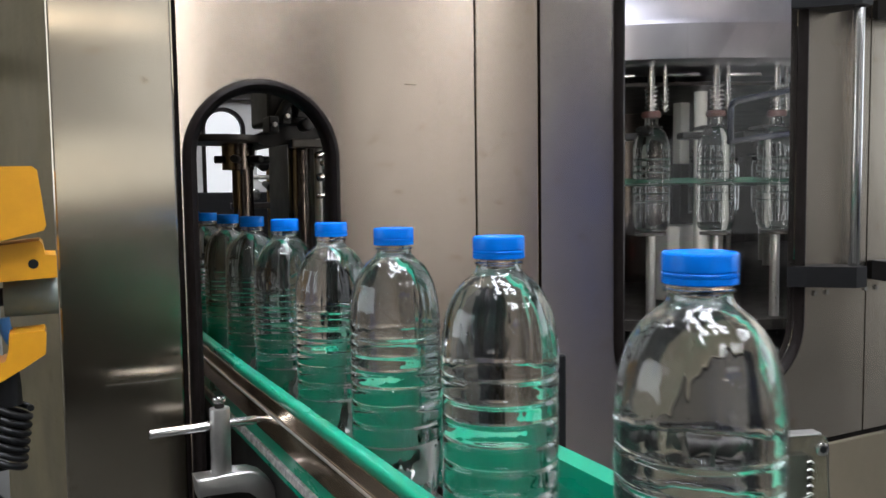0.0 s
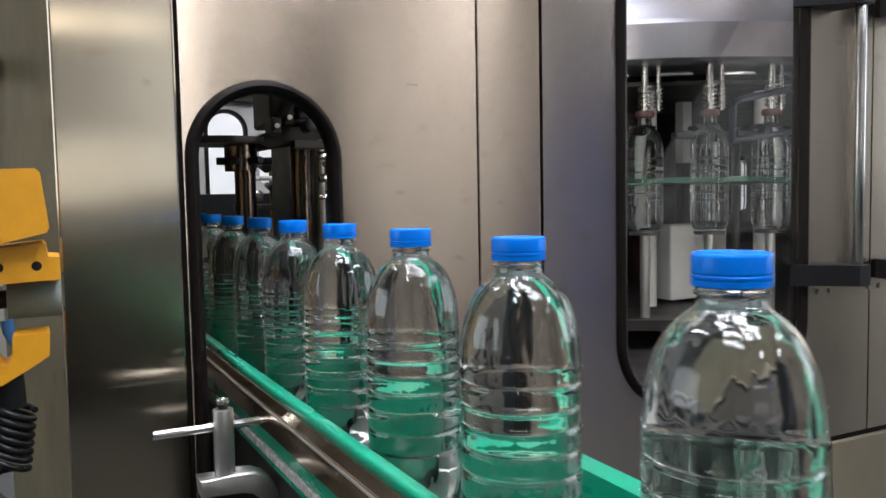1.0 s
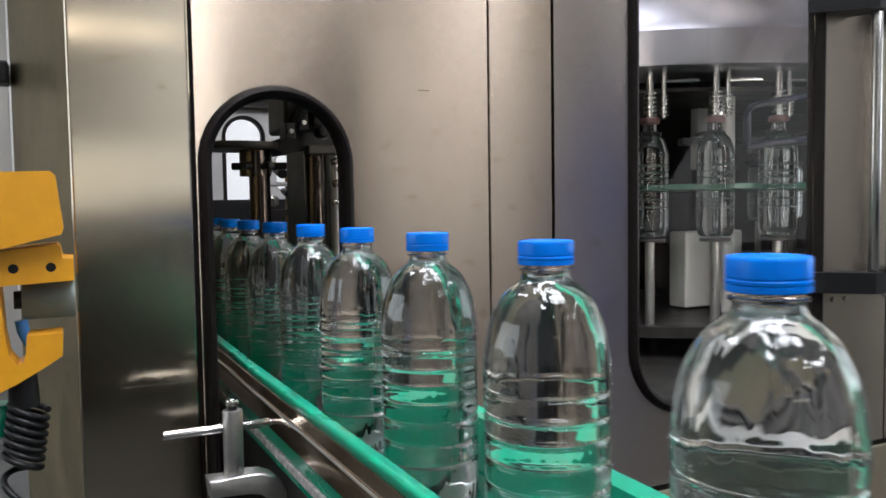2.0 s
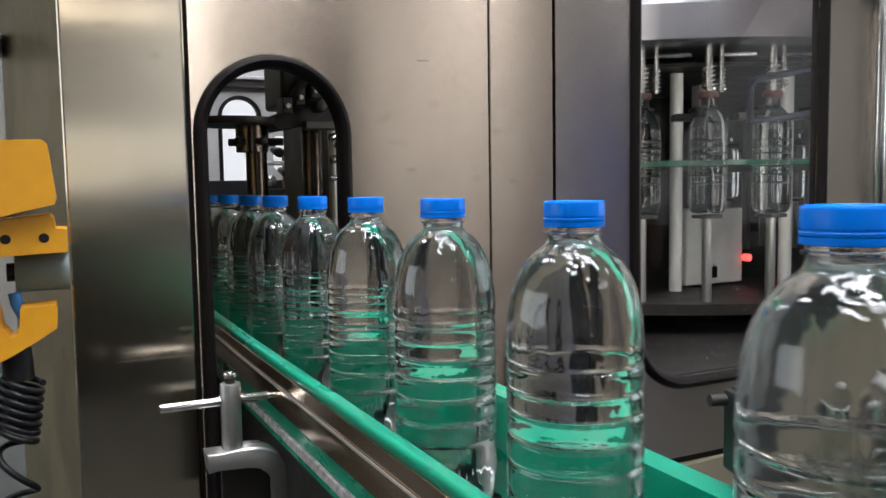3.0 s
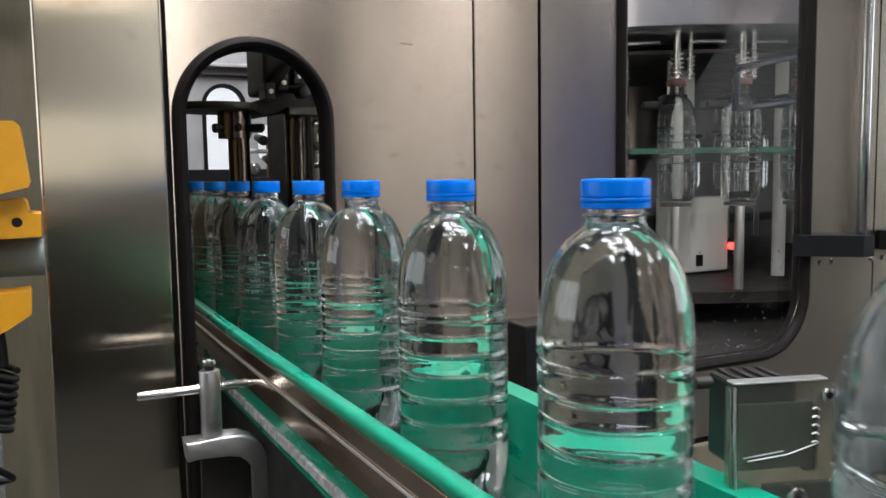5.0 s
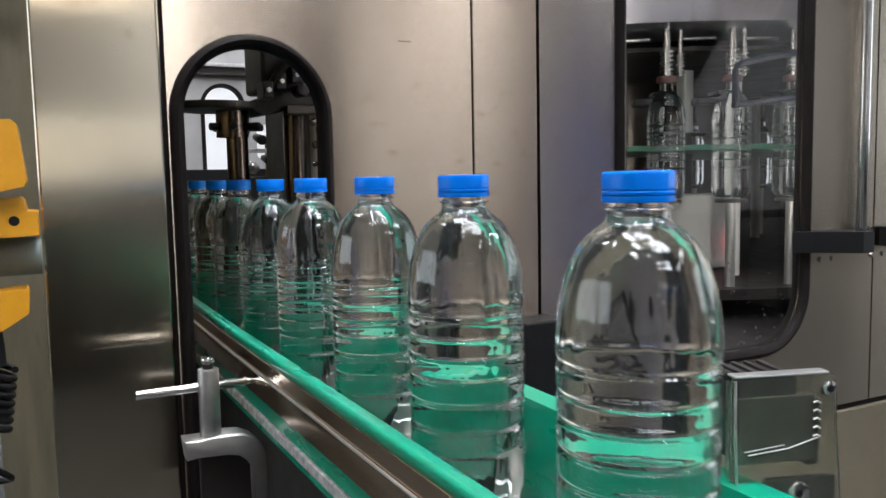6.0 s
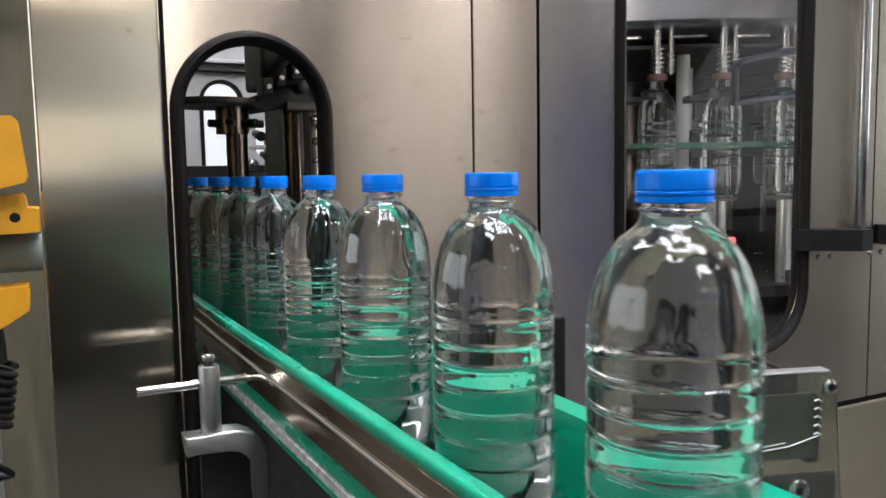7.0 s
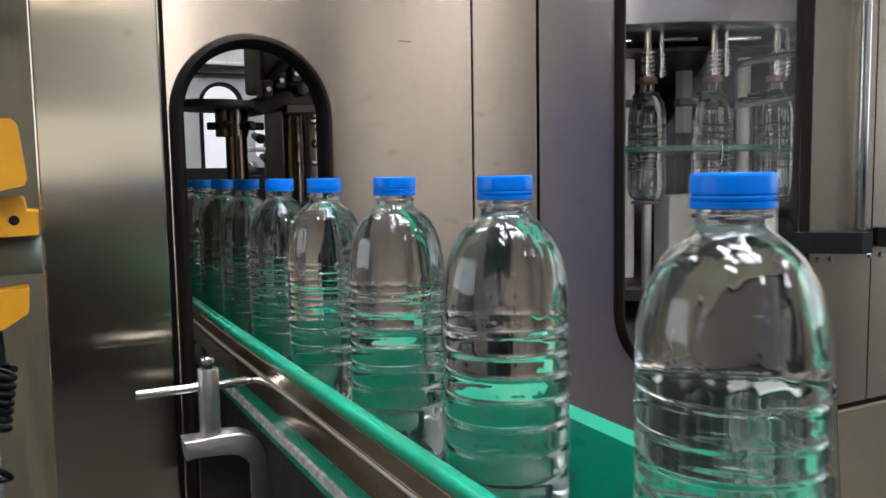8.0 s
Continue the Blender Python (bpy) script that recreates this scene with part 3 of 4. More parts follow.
def flared(points):
    """A profile in x, z carried along the lane, pushed outwards as FLARE tells."""
    bm = bmesh.new()
    rows = [[bm.verts.new((p[0] + dx, y, p[1])) for p in points] for y, dx in FLARE]
    n = len(points)
    for p, q in zip(rows, rows[1:]):
        for i in range(n):
            bm.faces.new((p[i], p[(i + 1) % n], q[(i + 1) % n], q[i]))
    bm.faces.new(rows[0][::-1])
    bm.faces.new(rows[-1])
    return bm


def conveyor():
    conv = thing("conveyor", Matrix(), "bottle conveyor with green plastic guide rails and steel side frames", "conveyor")
    # guide on the near side: green strip in a steel profile; it flares towards the machine
    part("guide_strip", flared([(-0.0375, 0.0628), (-0.0375, 0.026), (-0.0465, 0.026), (-0.0465, 0.0552), (-0.0474, 0.0568), (-0.0475, 0.0602), (-0.0471, 0.0618), (-0.0463, 0.0628), (-0.0450, 0.0634), (-0.0425, 0.0637), (-0.0392, 0.0636), (-0.0380, 0.0633)]), GREEN, conv, "bright green plastic guide strip", 50)
    part("guide_rail", flared([(-0.0468, 0.0550), (-0.0468, 0.0195), (-0.0490, 0.0190), (-0.0502, 0.0202), (-0.0508, 0.0300), (-0.0506, 0.0405), (-0.0500, 0.0424), (-0.0490, 0.0430), (-0.0482, 0.0470), (-0.0478, 0.0545)]), RAIL, conv, "polished steel guide rail", 25)
    # light satin bead that draws the highlight line along the rail
    part("highlight_bead", flared([(-0.0498, 0.0431), (-0.0490, 0.0421), (-0.0500, 0.0410), (-0.0510, 0.0410), (-0.0516, 0.0419), (-0.0509, 0.0430)]), SATIN, conv, "bright satin bead drawn as the rail's highlight", 70)
    part("guide_strip", flared([(-0.0375, 0.0182), (-0.0375, 0.0035), (-0.0466, 0.0035), (-0.0466, 0.0182)]), GREEN, conv, "lower green plastic guide strip")
    part("wear_strip", flared([(-0.0400, 0.0030), (-0.0400, -0.0052), (-0.0488, -0.0056), (-0.0494, -0.0045), (-0.0490, 0.0022), (-0.0480, 0.0030)]), WEAR, conv, "worn grey edge of the conveyor frame")
    part("edge_strip", flared([(-0.0420, -0.0060), (-0.0420, -0.0120), (-0.0476, -0.0120), (-0.0476, -0.0060)]), GREEN, conv)
    part("side_frame", flared([(-0.0400, -0.0125), (-0.0400, -0.14), (-0.0450, -0.14), (-0.0450, -0.0125)]), DARK, conv, "dull dark steel side frame")
    # guide on the far side
    part("guide_strip", prism([(0.0385, 0.0755), (0.0545, 0.0755), (0.0570, 0.0735), (0.0570, 0.004), (0.0385, 0.004)], Y0, Y1), GREEN, conv, "bright green plastic guide strip")
    part("guide_rail", box(0.0575, 0.068, Y0, Y1, 0.012, 0.05, 0.002), CHROME, conv, "polished steel guide rail")
    # frame on the far side
    part("wear_strip", box(0.0590, 0.0690, Y0, Y1, -0.006, 0.0035, 0.0012), WEAR, conv, "worn grey edge of the conveyor frame")
    part("side_frame", box(0.0600, 0.0680, Y0, Y1, -0.14, -0.0065, 0.002), MATT, conv, "dull steel side frame")
    part("bottom_tray", box(-0.0395, 0.0595, Y0, Y1, -0.135, -0.125), MATT, conv)
    for y in (-1.9, -0.7, 0.5):
        for sx in (-1, 1):
            leg = part("leg", box(sx * 0.085 - 0.0145 + (0.024 if sx < 0 else 0), sx * 0.085 + 0.0145 + (0.024 if sx < 0 else 0), y - 0.025, y + 0.025, FLOOR + 0.02, -0.03, 0.003), MATT, conv)
            part("foot", rod((sx * 0.085 + (0.024 if sx < 0 else 0), y, FLOOR), (sx * 0.085 + (0.024 if sx < 0 else 0), y, FLOOR + 0.02), 0.035, 20), BLACK, leg)
    return conv


def rail_clamp(m):
    c = thing("rail_clamp", m, "steel guide rail clamp post with a crossing adjusting rod", "rail clamp")
    part("post", rod((0, 0, -0.013), (0, 0, 0.0485), 0.0090, 28, None, 0.001), MATT, c, "", 40)
    b = part("bolt", rod((0, 0, 0.0485), (0, 0, 0.0525), 0.0044, 16, None), DARK, c, "", 40)
    part("bolt_head", rod((0, 0, 0.0525), (0, 0, 0.0585), 0.0058, 20, None, 0.0016), CHROME, b, "", 40)
    r = part("rod", rod((-0.0605, 0.0, 0.0325), (0.034, 0.004, 0.0318), 0.0042, 18, None, 0.0008), CHROME, c, "bare steel adjusting rod", 40)
    part("rod_tip", rod((0.034, 0.004, 0.0318), (0.0445, 0.0045, 0.0317), 0.0026, 14), CHROME, r, "", 40)
    arm = [(-0.0245, -0.0105), (-0.006, -0.0115), (0.012, -0.0095), (0.024, -0.0105), (0.034, -0.0150), (0.042, -0.0230), (0.0475, -0.0340), (0.0500, -0.0470), (0.0505, -0.120),
           (0.0370, -0.120), (0.0365, -0.0500), (0.0345, -0.0410), (0.0300, -0.0335), (0.0230, -0.0275), (0.012, -0.0250), (-0.012, -0.0265), (-0.0225, -0.0285)]
    ab = prism(arm, -0.012, 0.012)
    bmesh.ops.bevel(ab, geom=[e for e in ab.edges if abs(e.verts[0].co.y - e.verts[1].co.y) < 1e-6], offset=0.0028, segments=3, affect="EDGES", profile=0.5)
    part("arm", ab, MATT, c, "bent cast steel clamp arm", 50)
    part("backing_plate", box(-0.010, 0.0345, 0.004, 0.010, -0.125, -0.030, 0.002), DARK, c)
    part("mount", box(0.020, 0.0440, -0.01, 0.01, -0.135, -0.1205, 0.002), MATT, c)
    return c


def sensor(m):
    """A black photo sensor behind a bent clear cover, on a bracket of the far guide rail."""
    s = thing("photo_sensor", m, "black photo sensor behind a bent scuffed clear plastic cover", "sensor")
    body = part("housing", box(0.006, 0.036, 0.008, 0.033, -0.042, -0.002, 0.002), BLACK, s, "black ridged sensor housing")
    for i in range(4):
        part("ridge", box(0.0095 + i * 0.0066, 0.0122 + i * 0.0066, 0.010, 0.031, -0.0022, -0.0006, 0.0004), DARK, body)
    part("connector", rod((0.004, 0.026, -0.006), (-0.004, 0.026, -0.006), 0.003, 12), DARK, s, "", 40)
    part("housing", box(0.0385, 0.0455, 0.004, 0.014, -0.044, -0.012, 0.002), DARK, s)
    part("label_plate", box(0.004, 0.040, 0.0015, 0.0035, -0.040, -0.010, 0.0005), MOSS, s, "dull green-grey sensor face")
    cover = part("cover", prism([(0.0, 0.0), (0.0440, 0.0), (0.0474, -0.0012), (0.0486, -0.0045), (0.0492, -0.022), (0.0512, -0.0465), (0.0525, -0.064), (0.0435, -0.0585), (0.030, -0.0555), (0.016, -0.0585), (0.0, -0.064)], -0.0022, 0.0), ACRYL, s, "scuffed clear plastic cover")
    part("scratch", tube([(0.007, -0.0025, -0.0345), (0.017, -0.0025, -0.0335), (0.026, -0.0025, -0.0325), (0.040, -0.0025, -0.0285)], 0.00028, 6), WHITE, cover, "white crack in the cover", 60)
    part("scratch", tube([(0.005, -0.0025, -0.0330), (0.012, -0.0025, -0.0322), (0.024, -0.0025, -0.0308)], 0.00022, 6), WHITE, cover, "white crack in the cover", 60)
    part("left_edge", tube([(0.0004, -0.0026, -0.001), (0.0006, -0.0026, -0.02), (0.0014, -0.0026, -0.045), (0.0030, -0.0026, -0.060)], 0.0006, 6), SATIN, cover, "bright cut edge", 60)
    for i in range(5):
        z = -0.0125 - i * 0.0038
        part("spring_turn", tube([(0.0375, -0.0027, z), (0.0392, -0.0029, z + 0.0006), (0.0408, -0.0027, z - 0.0004)], 0.00045, 6), SATIN, cover, "", 60)
    part("cover_lip", box(0.0, 0.0445, -0.0030, 0.004, 0.0002, 0.0012, 0.0004), SATIN, cover, "bright bent upper edge")
    part("cover_edge", tube([(0.0488, -0.001, -0.0045), (0.0495, -0.001, -0.022), (0.0515, -0.001, -0.0465), (0.0528, -0.001, -0.064)], 0.0005, 6), MATT, cover, "bright cut edge", 60)
    part("cover_side", box(-0.0002, 0.0016, 0.0002, 0.005, -0.046, -0.0022, 0.0005), ACRYL, cover)
    for x, z, r in ((0.0440, -0.0062, 0.0034), (0.0300, -0.0525, 0.0052)):
        sc = part("screw", rod((x, -0.0024, z), (x, -0.0048, z), r, 18, None, 0.0006), CHROME, s, "", 40)
        part("screw_socket", rod((x, -0.0049, z), (x, -0.0052, z), 0.0017, 6), BLACK, sc)
    part("bracket", box(0.0165, 0.051, 0.0005, 0.004, -0.100, -0.047, 0.001), DARK, s, "dark steel bracket")
    part("bracket_edge", box(0.0512, 0.0535, -0.001, 0.004, -0.100, -0.0645, 0.0006), MATT, s)
    return s


conveyor()
rail_clamp(pose(-0.1013, 0.722, 0.0))
sensor(pose(0.0432, 0.2632, 0.1225, 0, 0, -17.5))


# the plate chain that carries the bottles
def belt():
    e = thing("conveyor_belt", Matrix(), "steel plate chain running under the bottles", "conveyor belt")
    a = part("slat", box(-0.0365, 0.0365, -0.0183, 0.0183, -0.004, 0.0, 0.001, 1), MATT, e)
    a.matrix_basis = pose(0, -0.7, 0)
    for i in range(1, 92):
        again(a, pose(0, -0.7 + 0.0381 * i, 0))
    return e


BELT = belt()


# ---------------------------------------------------------------- yellow device and coiled cable beside the post
def yellow_device():
    y = thing("yellow_holder", pose(-0.2262, 0.80, 0.0), "yellow plastic tool holder with hood and hook beside the post", "holder")
    part("hood", prism([(-0.085, 0.265), (-0.0165, 0.2665), (-0.0125, 0.2630), (-0.0075, 0.2160), (-0.0095, 0.2110), (-0.085, 0.1935)], -0.035, 0.035), YELLOW, y, "yellow sloping hood")
    part("block", prism([(-0.085, 0.1925), (-0.046, 0.1990), (-0.0135, 0.2020), (-0.0110, 0.1990), (-0.0095, 0.1895), (-0.0005, 0.1885), (-0.0005, 0.1690), (-0.085, 0.1660)], -0.022, 0.05), YELLOW, y, "yellow stepped mounting block")
    part("hole", rod((-0.019, -0.0222, 0.1818), (-0.019, -0.0218, 0.1818), 0.0042, 16), BLACK, y)
    part("hole", rod((-0.0485, -0.0222, 0.1818), (-0.0485, -0.0218, 0.1818), 0.0042, 16), BLACK, y)
    part("stem", prism([(-0.095, 0.1655), (-0.060, 0.1655), (-0.058, 0.125), (-0.055, 0.105), (-0.049, 0.0965), (-0.044, 0.0985), (-0.0415, 0.107), (-0.0405, 0.1215), (-0.0125, 0.1225), (-0.0114, 0.119), (-0.0125, 0.1015), (-0.030, 0.0905), (-0.050, 0.0795), (-0.068, 0.071), (-0.095, 0.066)], -0.02, 0.02), YELLOW, y, "yellow hooked stem")
    part("pipe", rod((-0.045, 0.036, 0.147), (-0.0002, 0.036, 0.147), 0.0175, 28), PIPE, y, "grey-green plastic pipe stub", 40)
    part("plug", rod((-0.052, 0.03, 0.149), (-0.0455, 0.03, 0.149), 0.0085, 18), BLACK, y, "", 40)
    part("tube", tube([(-0.046, 0.012, 0.132), (-0.0445, 0.012, 0.122), (-0.0400, 0.012, 0.112), (-0.036, 0.012, 0.106)], 0.0055, 14), BLUE, y, "blue plastic tube", 60)
    return y


def coil_cable():
    c = thing("coiled_cable", pose(-0.272, 0.80, 0.0), "black coiled cable hanging below the yellow holder", "cable")
    part("sleeve", lathe([(0.009, 0.055), (0.013, 0.0555), (0.0125, 0.072), (0.0115, 0.0855), (0.008, 0.0855)], 24), BLACK, c, "", 40)
    path = []
    for i in range(520):
        t = i / 519
        turns = 7.0 * min(t / 0.62, 1) + 3.2 * max(0, (t - 0.62) / 0.38)
        z = 0.056 - 0.052 * min(t / 0.62, 1) - 0.17 * max(0, (t - 0.62) / 0.38) ** 1.15
        a = 2 * math.pi * turns
        r = 0.0150
        path.append((0.004 + r * math.cos(a) - 0.012 * t, r * math.sin(a), z - 0.006 * math.cos(a)))
    part("plug", lathe([(0.004, 0.026), (0.014, 0.027), (0.016, 0.032), (0.016, 0.052), (0.013, 0.056), (0.004, 0.0565)], 20), GREEN, c, "green plastic plug", 40).matrix_basis = pose(-0.022, 0.02, 0)
    part("coil", tube(path, 0.0030, 8), BLACK, c, "", 60)
    return c


yellow_device()
coil_cable()


# ---------------------------------------------------------------- inside the machine: filling carousel
N_VALVE = 40
R_CAR = 0.752
CX, CY = 1.20, 1.78
PHASE = 2.05


def carousel():
    car = thing("filling_carousel", pose(CX, CY, 0), "turning steel filling carousel with spring valves and hanging bottles", "filling carousel")
    part("drum", lathe([(0.62, 0.95), (0.62, 0.468), (0.785, 0.468), (0.796, 0.474), (0.800, 0.50), (0.800, 0.535), (0.785, 0.55), (0.765, 0.60), (0.74, 0.78), (0.72, 0.95), (0.62, 0.951)], 128), DRUM, car, "polished steel drum", 30)
    for i in range(4):
        part("spoke", box(0.15, 0.63, -0.02, 0.02, 0.62, 0.66, 0.003), DARK, car).matrix_basis = pose(0, 0, 0, 0, 0, 90 * i)
    part("lower_ring", lathe([(0.63, 0.438), (0.70, 0.438), (0.70, 0.445), (0.63, 0.445)], 72), DARK, car, "", 30)
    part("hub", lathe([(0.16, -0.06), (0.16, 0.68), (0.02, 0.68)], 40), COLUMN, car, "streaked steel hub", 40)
    part("star_ring", lathe([(0.66, 0.252), (0.733, 0.252), (0.733, 0.262), (0.66, 0.262)], 72), STARGREEN, car, "dark green plastic star ring", 30)
    part("foot_ring", lathe([(0.55, -0.02), (0.79, -0.02), (0.79, 0.0), (0.55, 0.0)], 72), DARK, car, "", 30)
    tie = part("tie_rod", rod((0.60, 0, 0.0), (0.60, 0, 0.44), 0.013, 16), WHITE, car, "white enamelled tie rod", 40)
    for i in range(1, 16):
        again(tie, pose(0, 0, 0, 0, 0, 22.5 * i))
    clip = part("neck_clip", box(0.695, 0.735, -0.03, 0.03, 0.335, 0.348, 0.003), BLACK, car, "black neck clip")
    for i in range(1, N_VALVE):
        again(clip, pose(0, 0, 0, 0, 0, 360 / N_VALVE * i))
    body = lathe([(max(r, 0.004), z) for r, z in bottle_profile()], 28, None)
    valve_bm = rod((0, 0, 0.385), (0, 0, 0.468), 0.0065, 14)
    spring = [(0.0105 * math.cos(2 * math.pi * 5 * i / 80), 0.0105 * math.sin(2 * math.pi * 5 * i / 80), 0.390 + 0.040 * i / 80) for i in range(81)]
    small = [(0.026 + 0.007 * math.cos(2 * math.pi * 5 * i / 80), 0.01 + 0.007 * math.sin(2 * math.pi * 5 * i / 80), 0.390 + 0.036 * i / 80) for i in range(81)]
    first_set = None
    valve_bm = rod((0.026, 0.01, 0.385), (0.026, 0.01, 0.468), 0.0042, 10, bm=valve_bm)
    valve_bm = rod((0.026, 0.01, 0.452), (0.088, 0.01, 0.452), 0.0035, 10, bm=valve_bm)
    for i in range(N_VALVE):
        m = pose(0, 0, 0, 0, 0, 360 / N_VALVE * i + PHASE) @ pose(0, -R_CAR, 0)
        if not first_set:
            v = part("valve", valve_bm, CHROME, car, "polished filling valve", 40)
            s = part("spring", tube(small, 0.0018, 6, bm=tube(spring, 0.0024, 6)), CHROME, v, "", 60)
            q = part("seal", lathe([(0.006, 0.372), (0.0165, 0.373), (0.0185, 0.378), (0.0165, 0.3845), (0.006, 0.385)], 20), MAROON, v, "maroon rubber seal", 40)
            b = part("bottle", body, WATER, car, "clear bottle being filled", 60)
            p = part("pedestal", rod((0, 0, 0.0), (0, 0, 0.158), 0.009, 14), SATIN, car, "satin steel lifting rod", 40)
            pl = part("pad", lathe([(0.012, 0.154), (0.028, 0.155), (0.028, 0.161), (0.012, 0.1615)], 20), DARK, p, "", 40)
            gr = part("gripper", box(-0.022, 0.022, 0.01, 0.06, 0.352, 0.359, 0.002), BLACK, car)
            first_set = (v, b, p, gr)
            for o in (v, p, gr):
                o.matrix_basis = m
            b.matrix_basis = m @ pose(0, 0, 0.163)
            kids = (s, q, pl)
        else:
            v, b, p, gr = (again(o, m @ (pose(0, 0, 0.163) if k == 1 else Matrix())) for k, o in enumerate(first_set))
            for k, o in zip(kids, (v, v, p)):
                w = new(k.name.split(".")[0], k.data)
                w.parent = o
    return car


CAR = carousel()


def capper():
    """Columns, plates and turning knobs seen through the arched outlet."""
    c = thing("capping_station", Matrix(), "dark steel capping station with columns and plates", "capping station")
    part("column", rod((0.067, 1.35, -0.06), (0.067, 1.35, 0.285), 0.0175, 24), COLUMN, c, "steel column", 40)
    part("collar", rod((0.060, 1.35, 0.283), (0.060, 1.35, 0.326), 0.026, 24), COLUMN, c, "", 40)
    part("top_plate", lathe([(0.01, 0.327), (0.072, 0.327), (0.074, 0.330), (0.074, 0.338), (0.01, 0.339)], 40), DARK, c, "round dark plate", 40).matrix_basis = pose(0.036, 1.36, 0)
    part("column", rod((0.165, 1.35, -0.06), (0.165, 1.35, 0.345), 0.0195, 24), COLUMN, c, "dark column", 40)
    part("tie_rod", rod((0.199, 1.35, -0.06), (0.199, 1.35, 0.345), 0.007, 14), MATT, c, "", 40)
    part("beam", prism([(0.07, 0.335), (0.24, 0.40), (0.24, 0.345), (0.10, 0.318)], 1.31, 1.39), BLACK, c, "dark slanting beam")
    part("head_block", box(0.095, 0.26, 1.28, 1.40, 0.355, 0.62, 0.006), BLACK, c, "black capping head")
    part("head_block", box(0.205, 0.36, 1.26, 1.279, 0.345, 0.50, 0.006), DARK, c)
    part("partition", box(0.215, 0.23, 1.42, 1.75, -0.06, 0.42, 0.002), DARK, c)
    part("hose", tube([(0.11, 1.275, 0.36), (0.12, 1.262, 0.385), (0.135, 1.26, 0.40), (0.155, 1.262, 0.395), (0.17, 1.27, 0.37)], 0.008, 10), BLACK, c, "", 60)
    part("guard", box(0.23, 0.30, 1.24, 1.26, -0.06, 0.36, 0.004), BLACK, c)
    # small fittings deep behind the columns
    part("stay", rod((0.24, 2.2, -0.06), (0.24, 2.2, 0.30), 0.008, 12), CHROME, c, "", 40)
    part("stay", rod((0.335, 2.2, -0.06), (0.335, 2.2, 0.33), 0.012, 12), RAIL, c, "", 40)
    part("link_plate", box(0.22, 0.42, 2.17, 2.19, 0.205, 0.222, 0.003), DARK, c)
    part("link_plate", box(0.26, 0.44, 2.15, 2.17, 0.285, 0.297, 0.003), MATT, c)
    for x, z, r in ((0.275, 0.243, 0.016), (0.318, 0.262, 0.012), (0.372, 0.250, 0.020), (0.300, 0.318, 0.014), (0.455, 0.330, 0.022), (0.470, 0.270, 0.016)):
        part("fitting", rod((x, 2.13, z), (x, 2.2, z + 0.012), r, 14, r * 0.7, 0.002), CHROME if r > 0.015 else BLACK, c, "", 40)
    part("pipe", tube([(0.43, 2.15, 0.39), (0.47, 2.12, 0.415), (0.52, 2.12, 0.43), (0.56, 2.15, 0.41)], 0.010, 10), CHROME, c, "bent polished pipe", 60)
    part("knob", rod((0.150, 1.275, 0.352), (0.150, 1.24, 0.352), 0.010, 14, None, 0.003), BLACK, c, "", 40)
    # small bright and black fittings round the head and beside the second column
    for x, z, r in ((0.190, 0.305, 0.006), (0.199, 0.292, 0.005), (0.193, 0.268, 0.007), (0.203, 0.252, 0.005), (0.191, 0.236, 0.004)):
        part("fitting", rod((x - 0.012, 1.296, z), (x + 0.012, 1.300, z + 0.006), r, 12, None, 0.001), CHROME, c, "", 40)
    for x, z in ((0.100, 0.352), (0.121, 0.366), (0.146, 0.377), (0.171, 0.386)):
        part("lug", box(x - 0.008, x + 0.008, 1.262, 1.305, z - 0.012, z + 0.014, 0.002), BLACK, c)
        part("bolt", rod((x, 1.255, z), (x, 1.262, z), 0.004, 6), MATT, c)
    part("bracket", box(0.135, 0.215, 1.285, 1.309, 0.318, 0.332, 0.002), DARK, c)
    part("shelf", box(-0.19, 0.68, 3.22, 3.28, -0.06, 0.258, 0.003), BLACK, c, "dark machine shelf")
    return c


def knobs(parent_pose):
    k = thing("capper_turret", parent_pose, "turning black capper turret with knobs", "turret")
    part("hub", lathe([(0.01, 0.288), (0.021, 0.288), (0.021, 0.322), (0.01, 0.322)], 24), DARK, k, "", 40)
    a = part("knob", rod((0.02, 0, 0.3), (0.046, 0, 0.3), 0.0065, 14, None, 0.002), BLACK, k, "", 40)
    for i in range(1, 6):
        again(a, pose(0, 0, 0, 0, 0, 60 * i))
    return k


capper()
TURRET = knobs(pose(0.067, 1.35, 0.0))


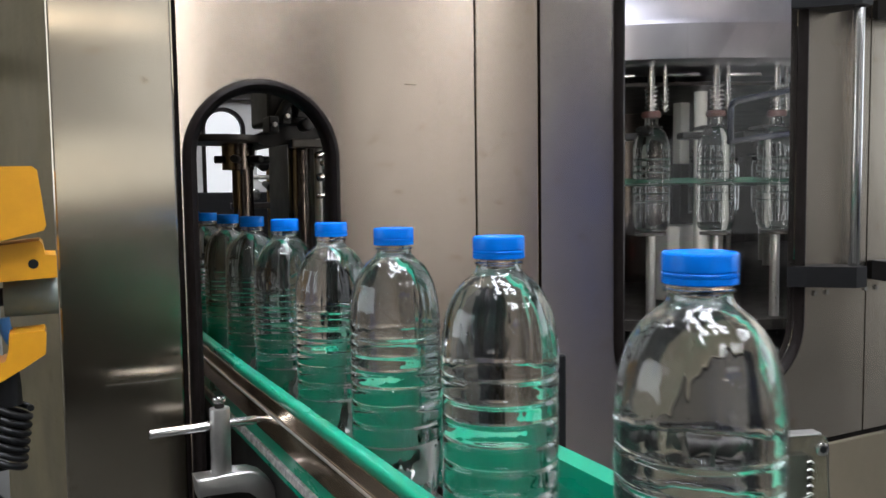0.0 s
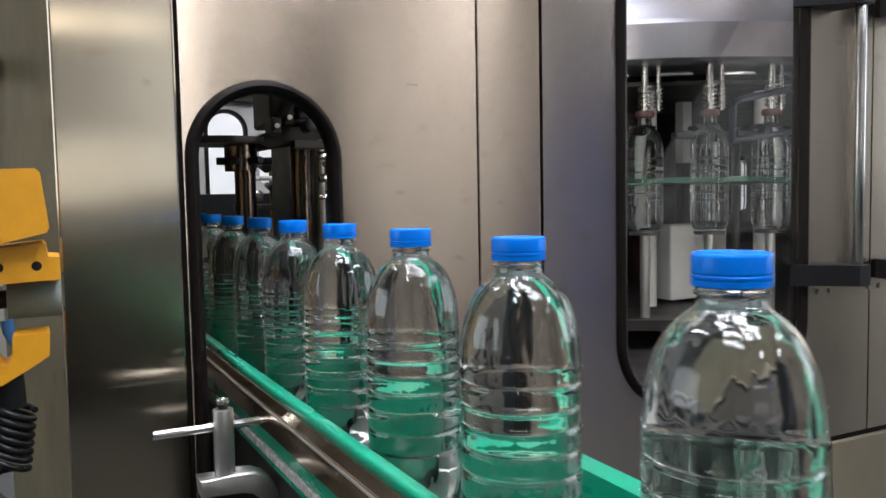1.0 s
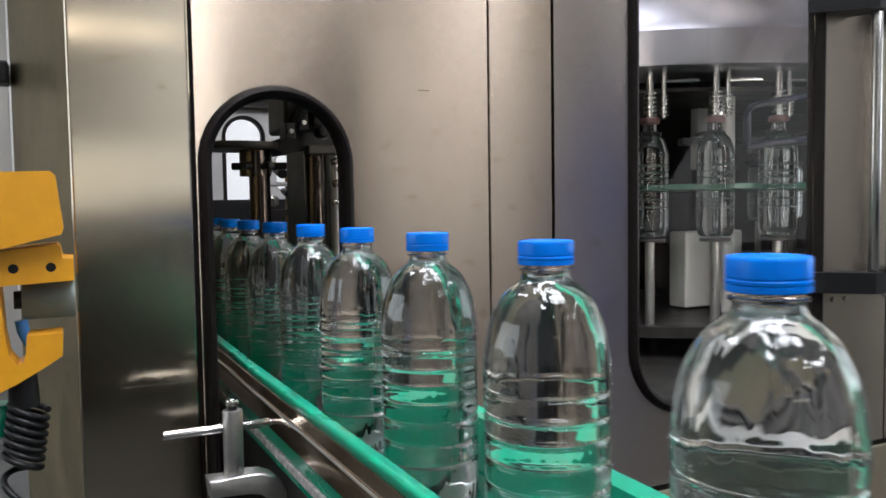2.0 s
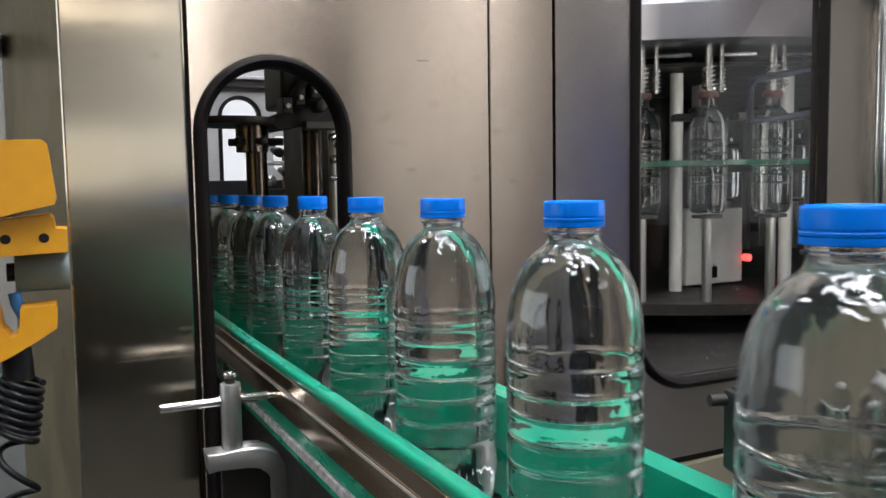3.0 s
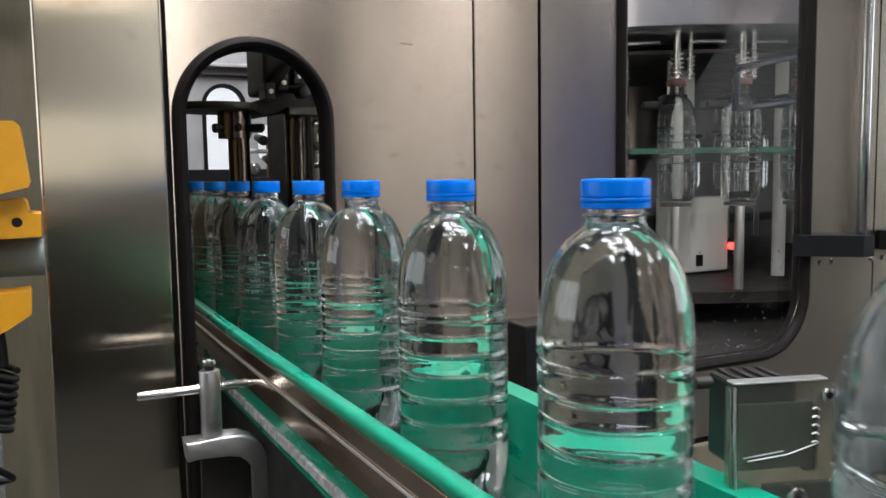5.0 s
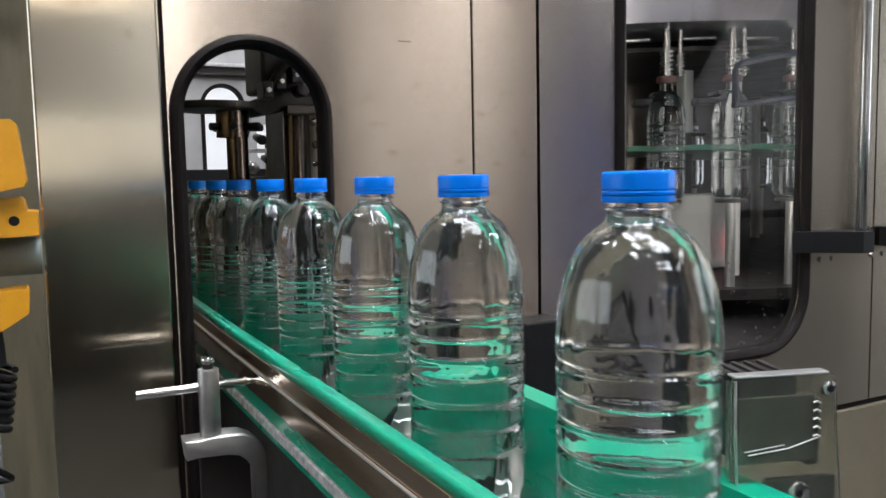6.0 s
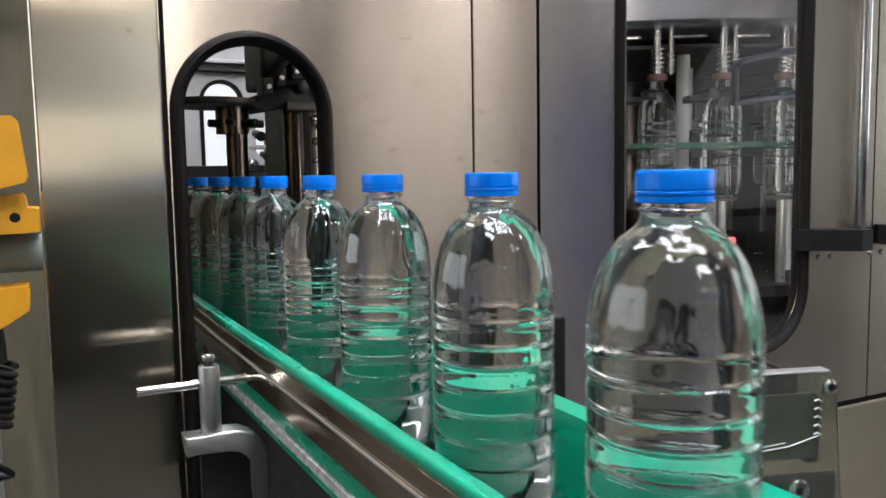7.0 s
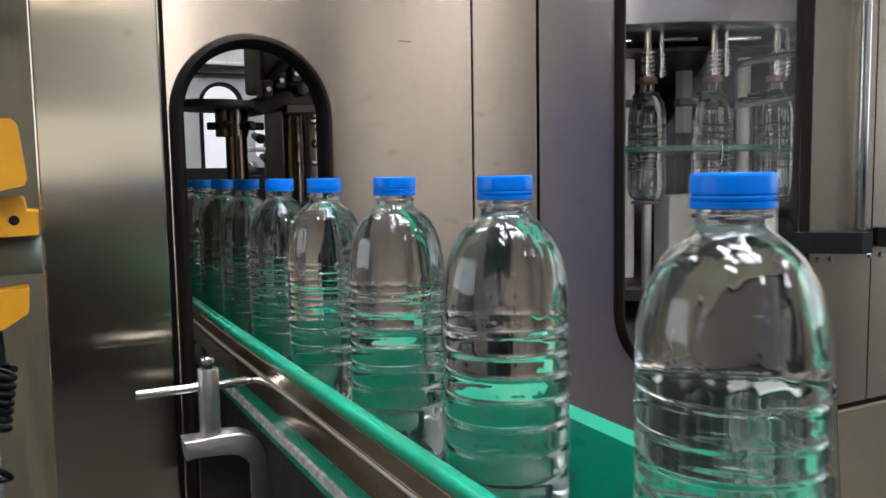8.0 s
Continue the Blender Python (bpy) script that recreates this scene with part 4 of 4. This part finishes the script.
# dark blue pipe frame close behind the pane
def pipe_frame():
    e = thing("pipe_frame", Matrix(), "dark blue painted pipe frame standing inside the machine", "pipe frame")
    y = 0.955
    part("pipe", tube([(0.769, y, 0.318), (0.769, y, 0.370), (0.772, y, 0.377), (0.780, y, 0.382), (0.90, y, 0.405), (0.98, y, 0.42)], 0.0055, 10), NAVY, e, "", 60)
    part("pipe", tube([(0.765, y, 0.316), (0.80, y, 0.320), (0.90, y, 0.332), (0.98, y, 0.342)], 0.005, 10), NAVY, e, "", 60)
    part("stand", rod((0.98, y, -0.06), (0.98, y, 0.43), 0.008, 12), DARK, e, "", 40)
    return e


pipe_frame()


# white box and red lamp deep in the machine
def inner_box():
    e = thing("junction_box", Matrix(), "white enamelled box with a red indicator lamp", "box")
    part("box_body", box(-0.08, 0.08, 1.0, 1.05, 0.005, 0.165, 0.004), WHITE, e)
    part("slot", box(-0.012, 0.006, 0.998, 1.0, 0.018, 0.042), BLACK, e)
    part("lamp", rod((0.084, 0.999, 0.057), (0.084, 0.985, 0.057), 0.008, 16), REDLED, e, "lit red lamp", 40)
    return e


def guide_post():
    e = thing("guide_post", pose(1.083, 1.40, 0.0), "white enamelled guide post deep inside the machine", "post")
    part("shaft", box(-0.013, 0.013, -0.012, 0.012, -0.06, 0.30, 0.003), DARK, e)
    part("head", box(-0.014, 0.014, -0.013, 0.013, 0.30, 0.468, 0.003), WHITE, e, "white enamelled head")
    return e


guide_post()
inner_box().matrix_basis = pose(1.015, 0.28, 0.0)


# ---------------------------------------------------------------- what moves
TICKS = [0.0, 1 / 30, 2 / 30] + [0.5 * i for i in range(1, 16)] + [8 - 2 / 30, 8 - 1 / 30, 8.0]


def motions():
    for ob, y, s in zip(BOTTLES, START, SPIN):
        x = ob.location.x
        walk(ob, [(t, pose(x, y - SPEED * t, 0, 0, 0, s)) for t in TICKS])
    walk(BELT, [(t, pose(0, -SPEED * t, 0)) for t in TICKS])
    rate = 360 / N_VALVE * SPEED / PITCH
    walk(CAR, [(t, pose(CX, CY, 0, 0, 0, -rate * t)) for t in TICKS])
    walk(TURRET, [(t, pose(0.067, 1.35, 0, 0, 0, -60 * SPEED / PITCH * t)) for t in TICKS])


motions()
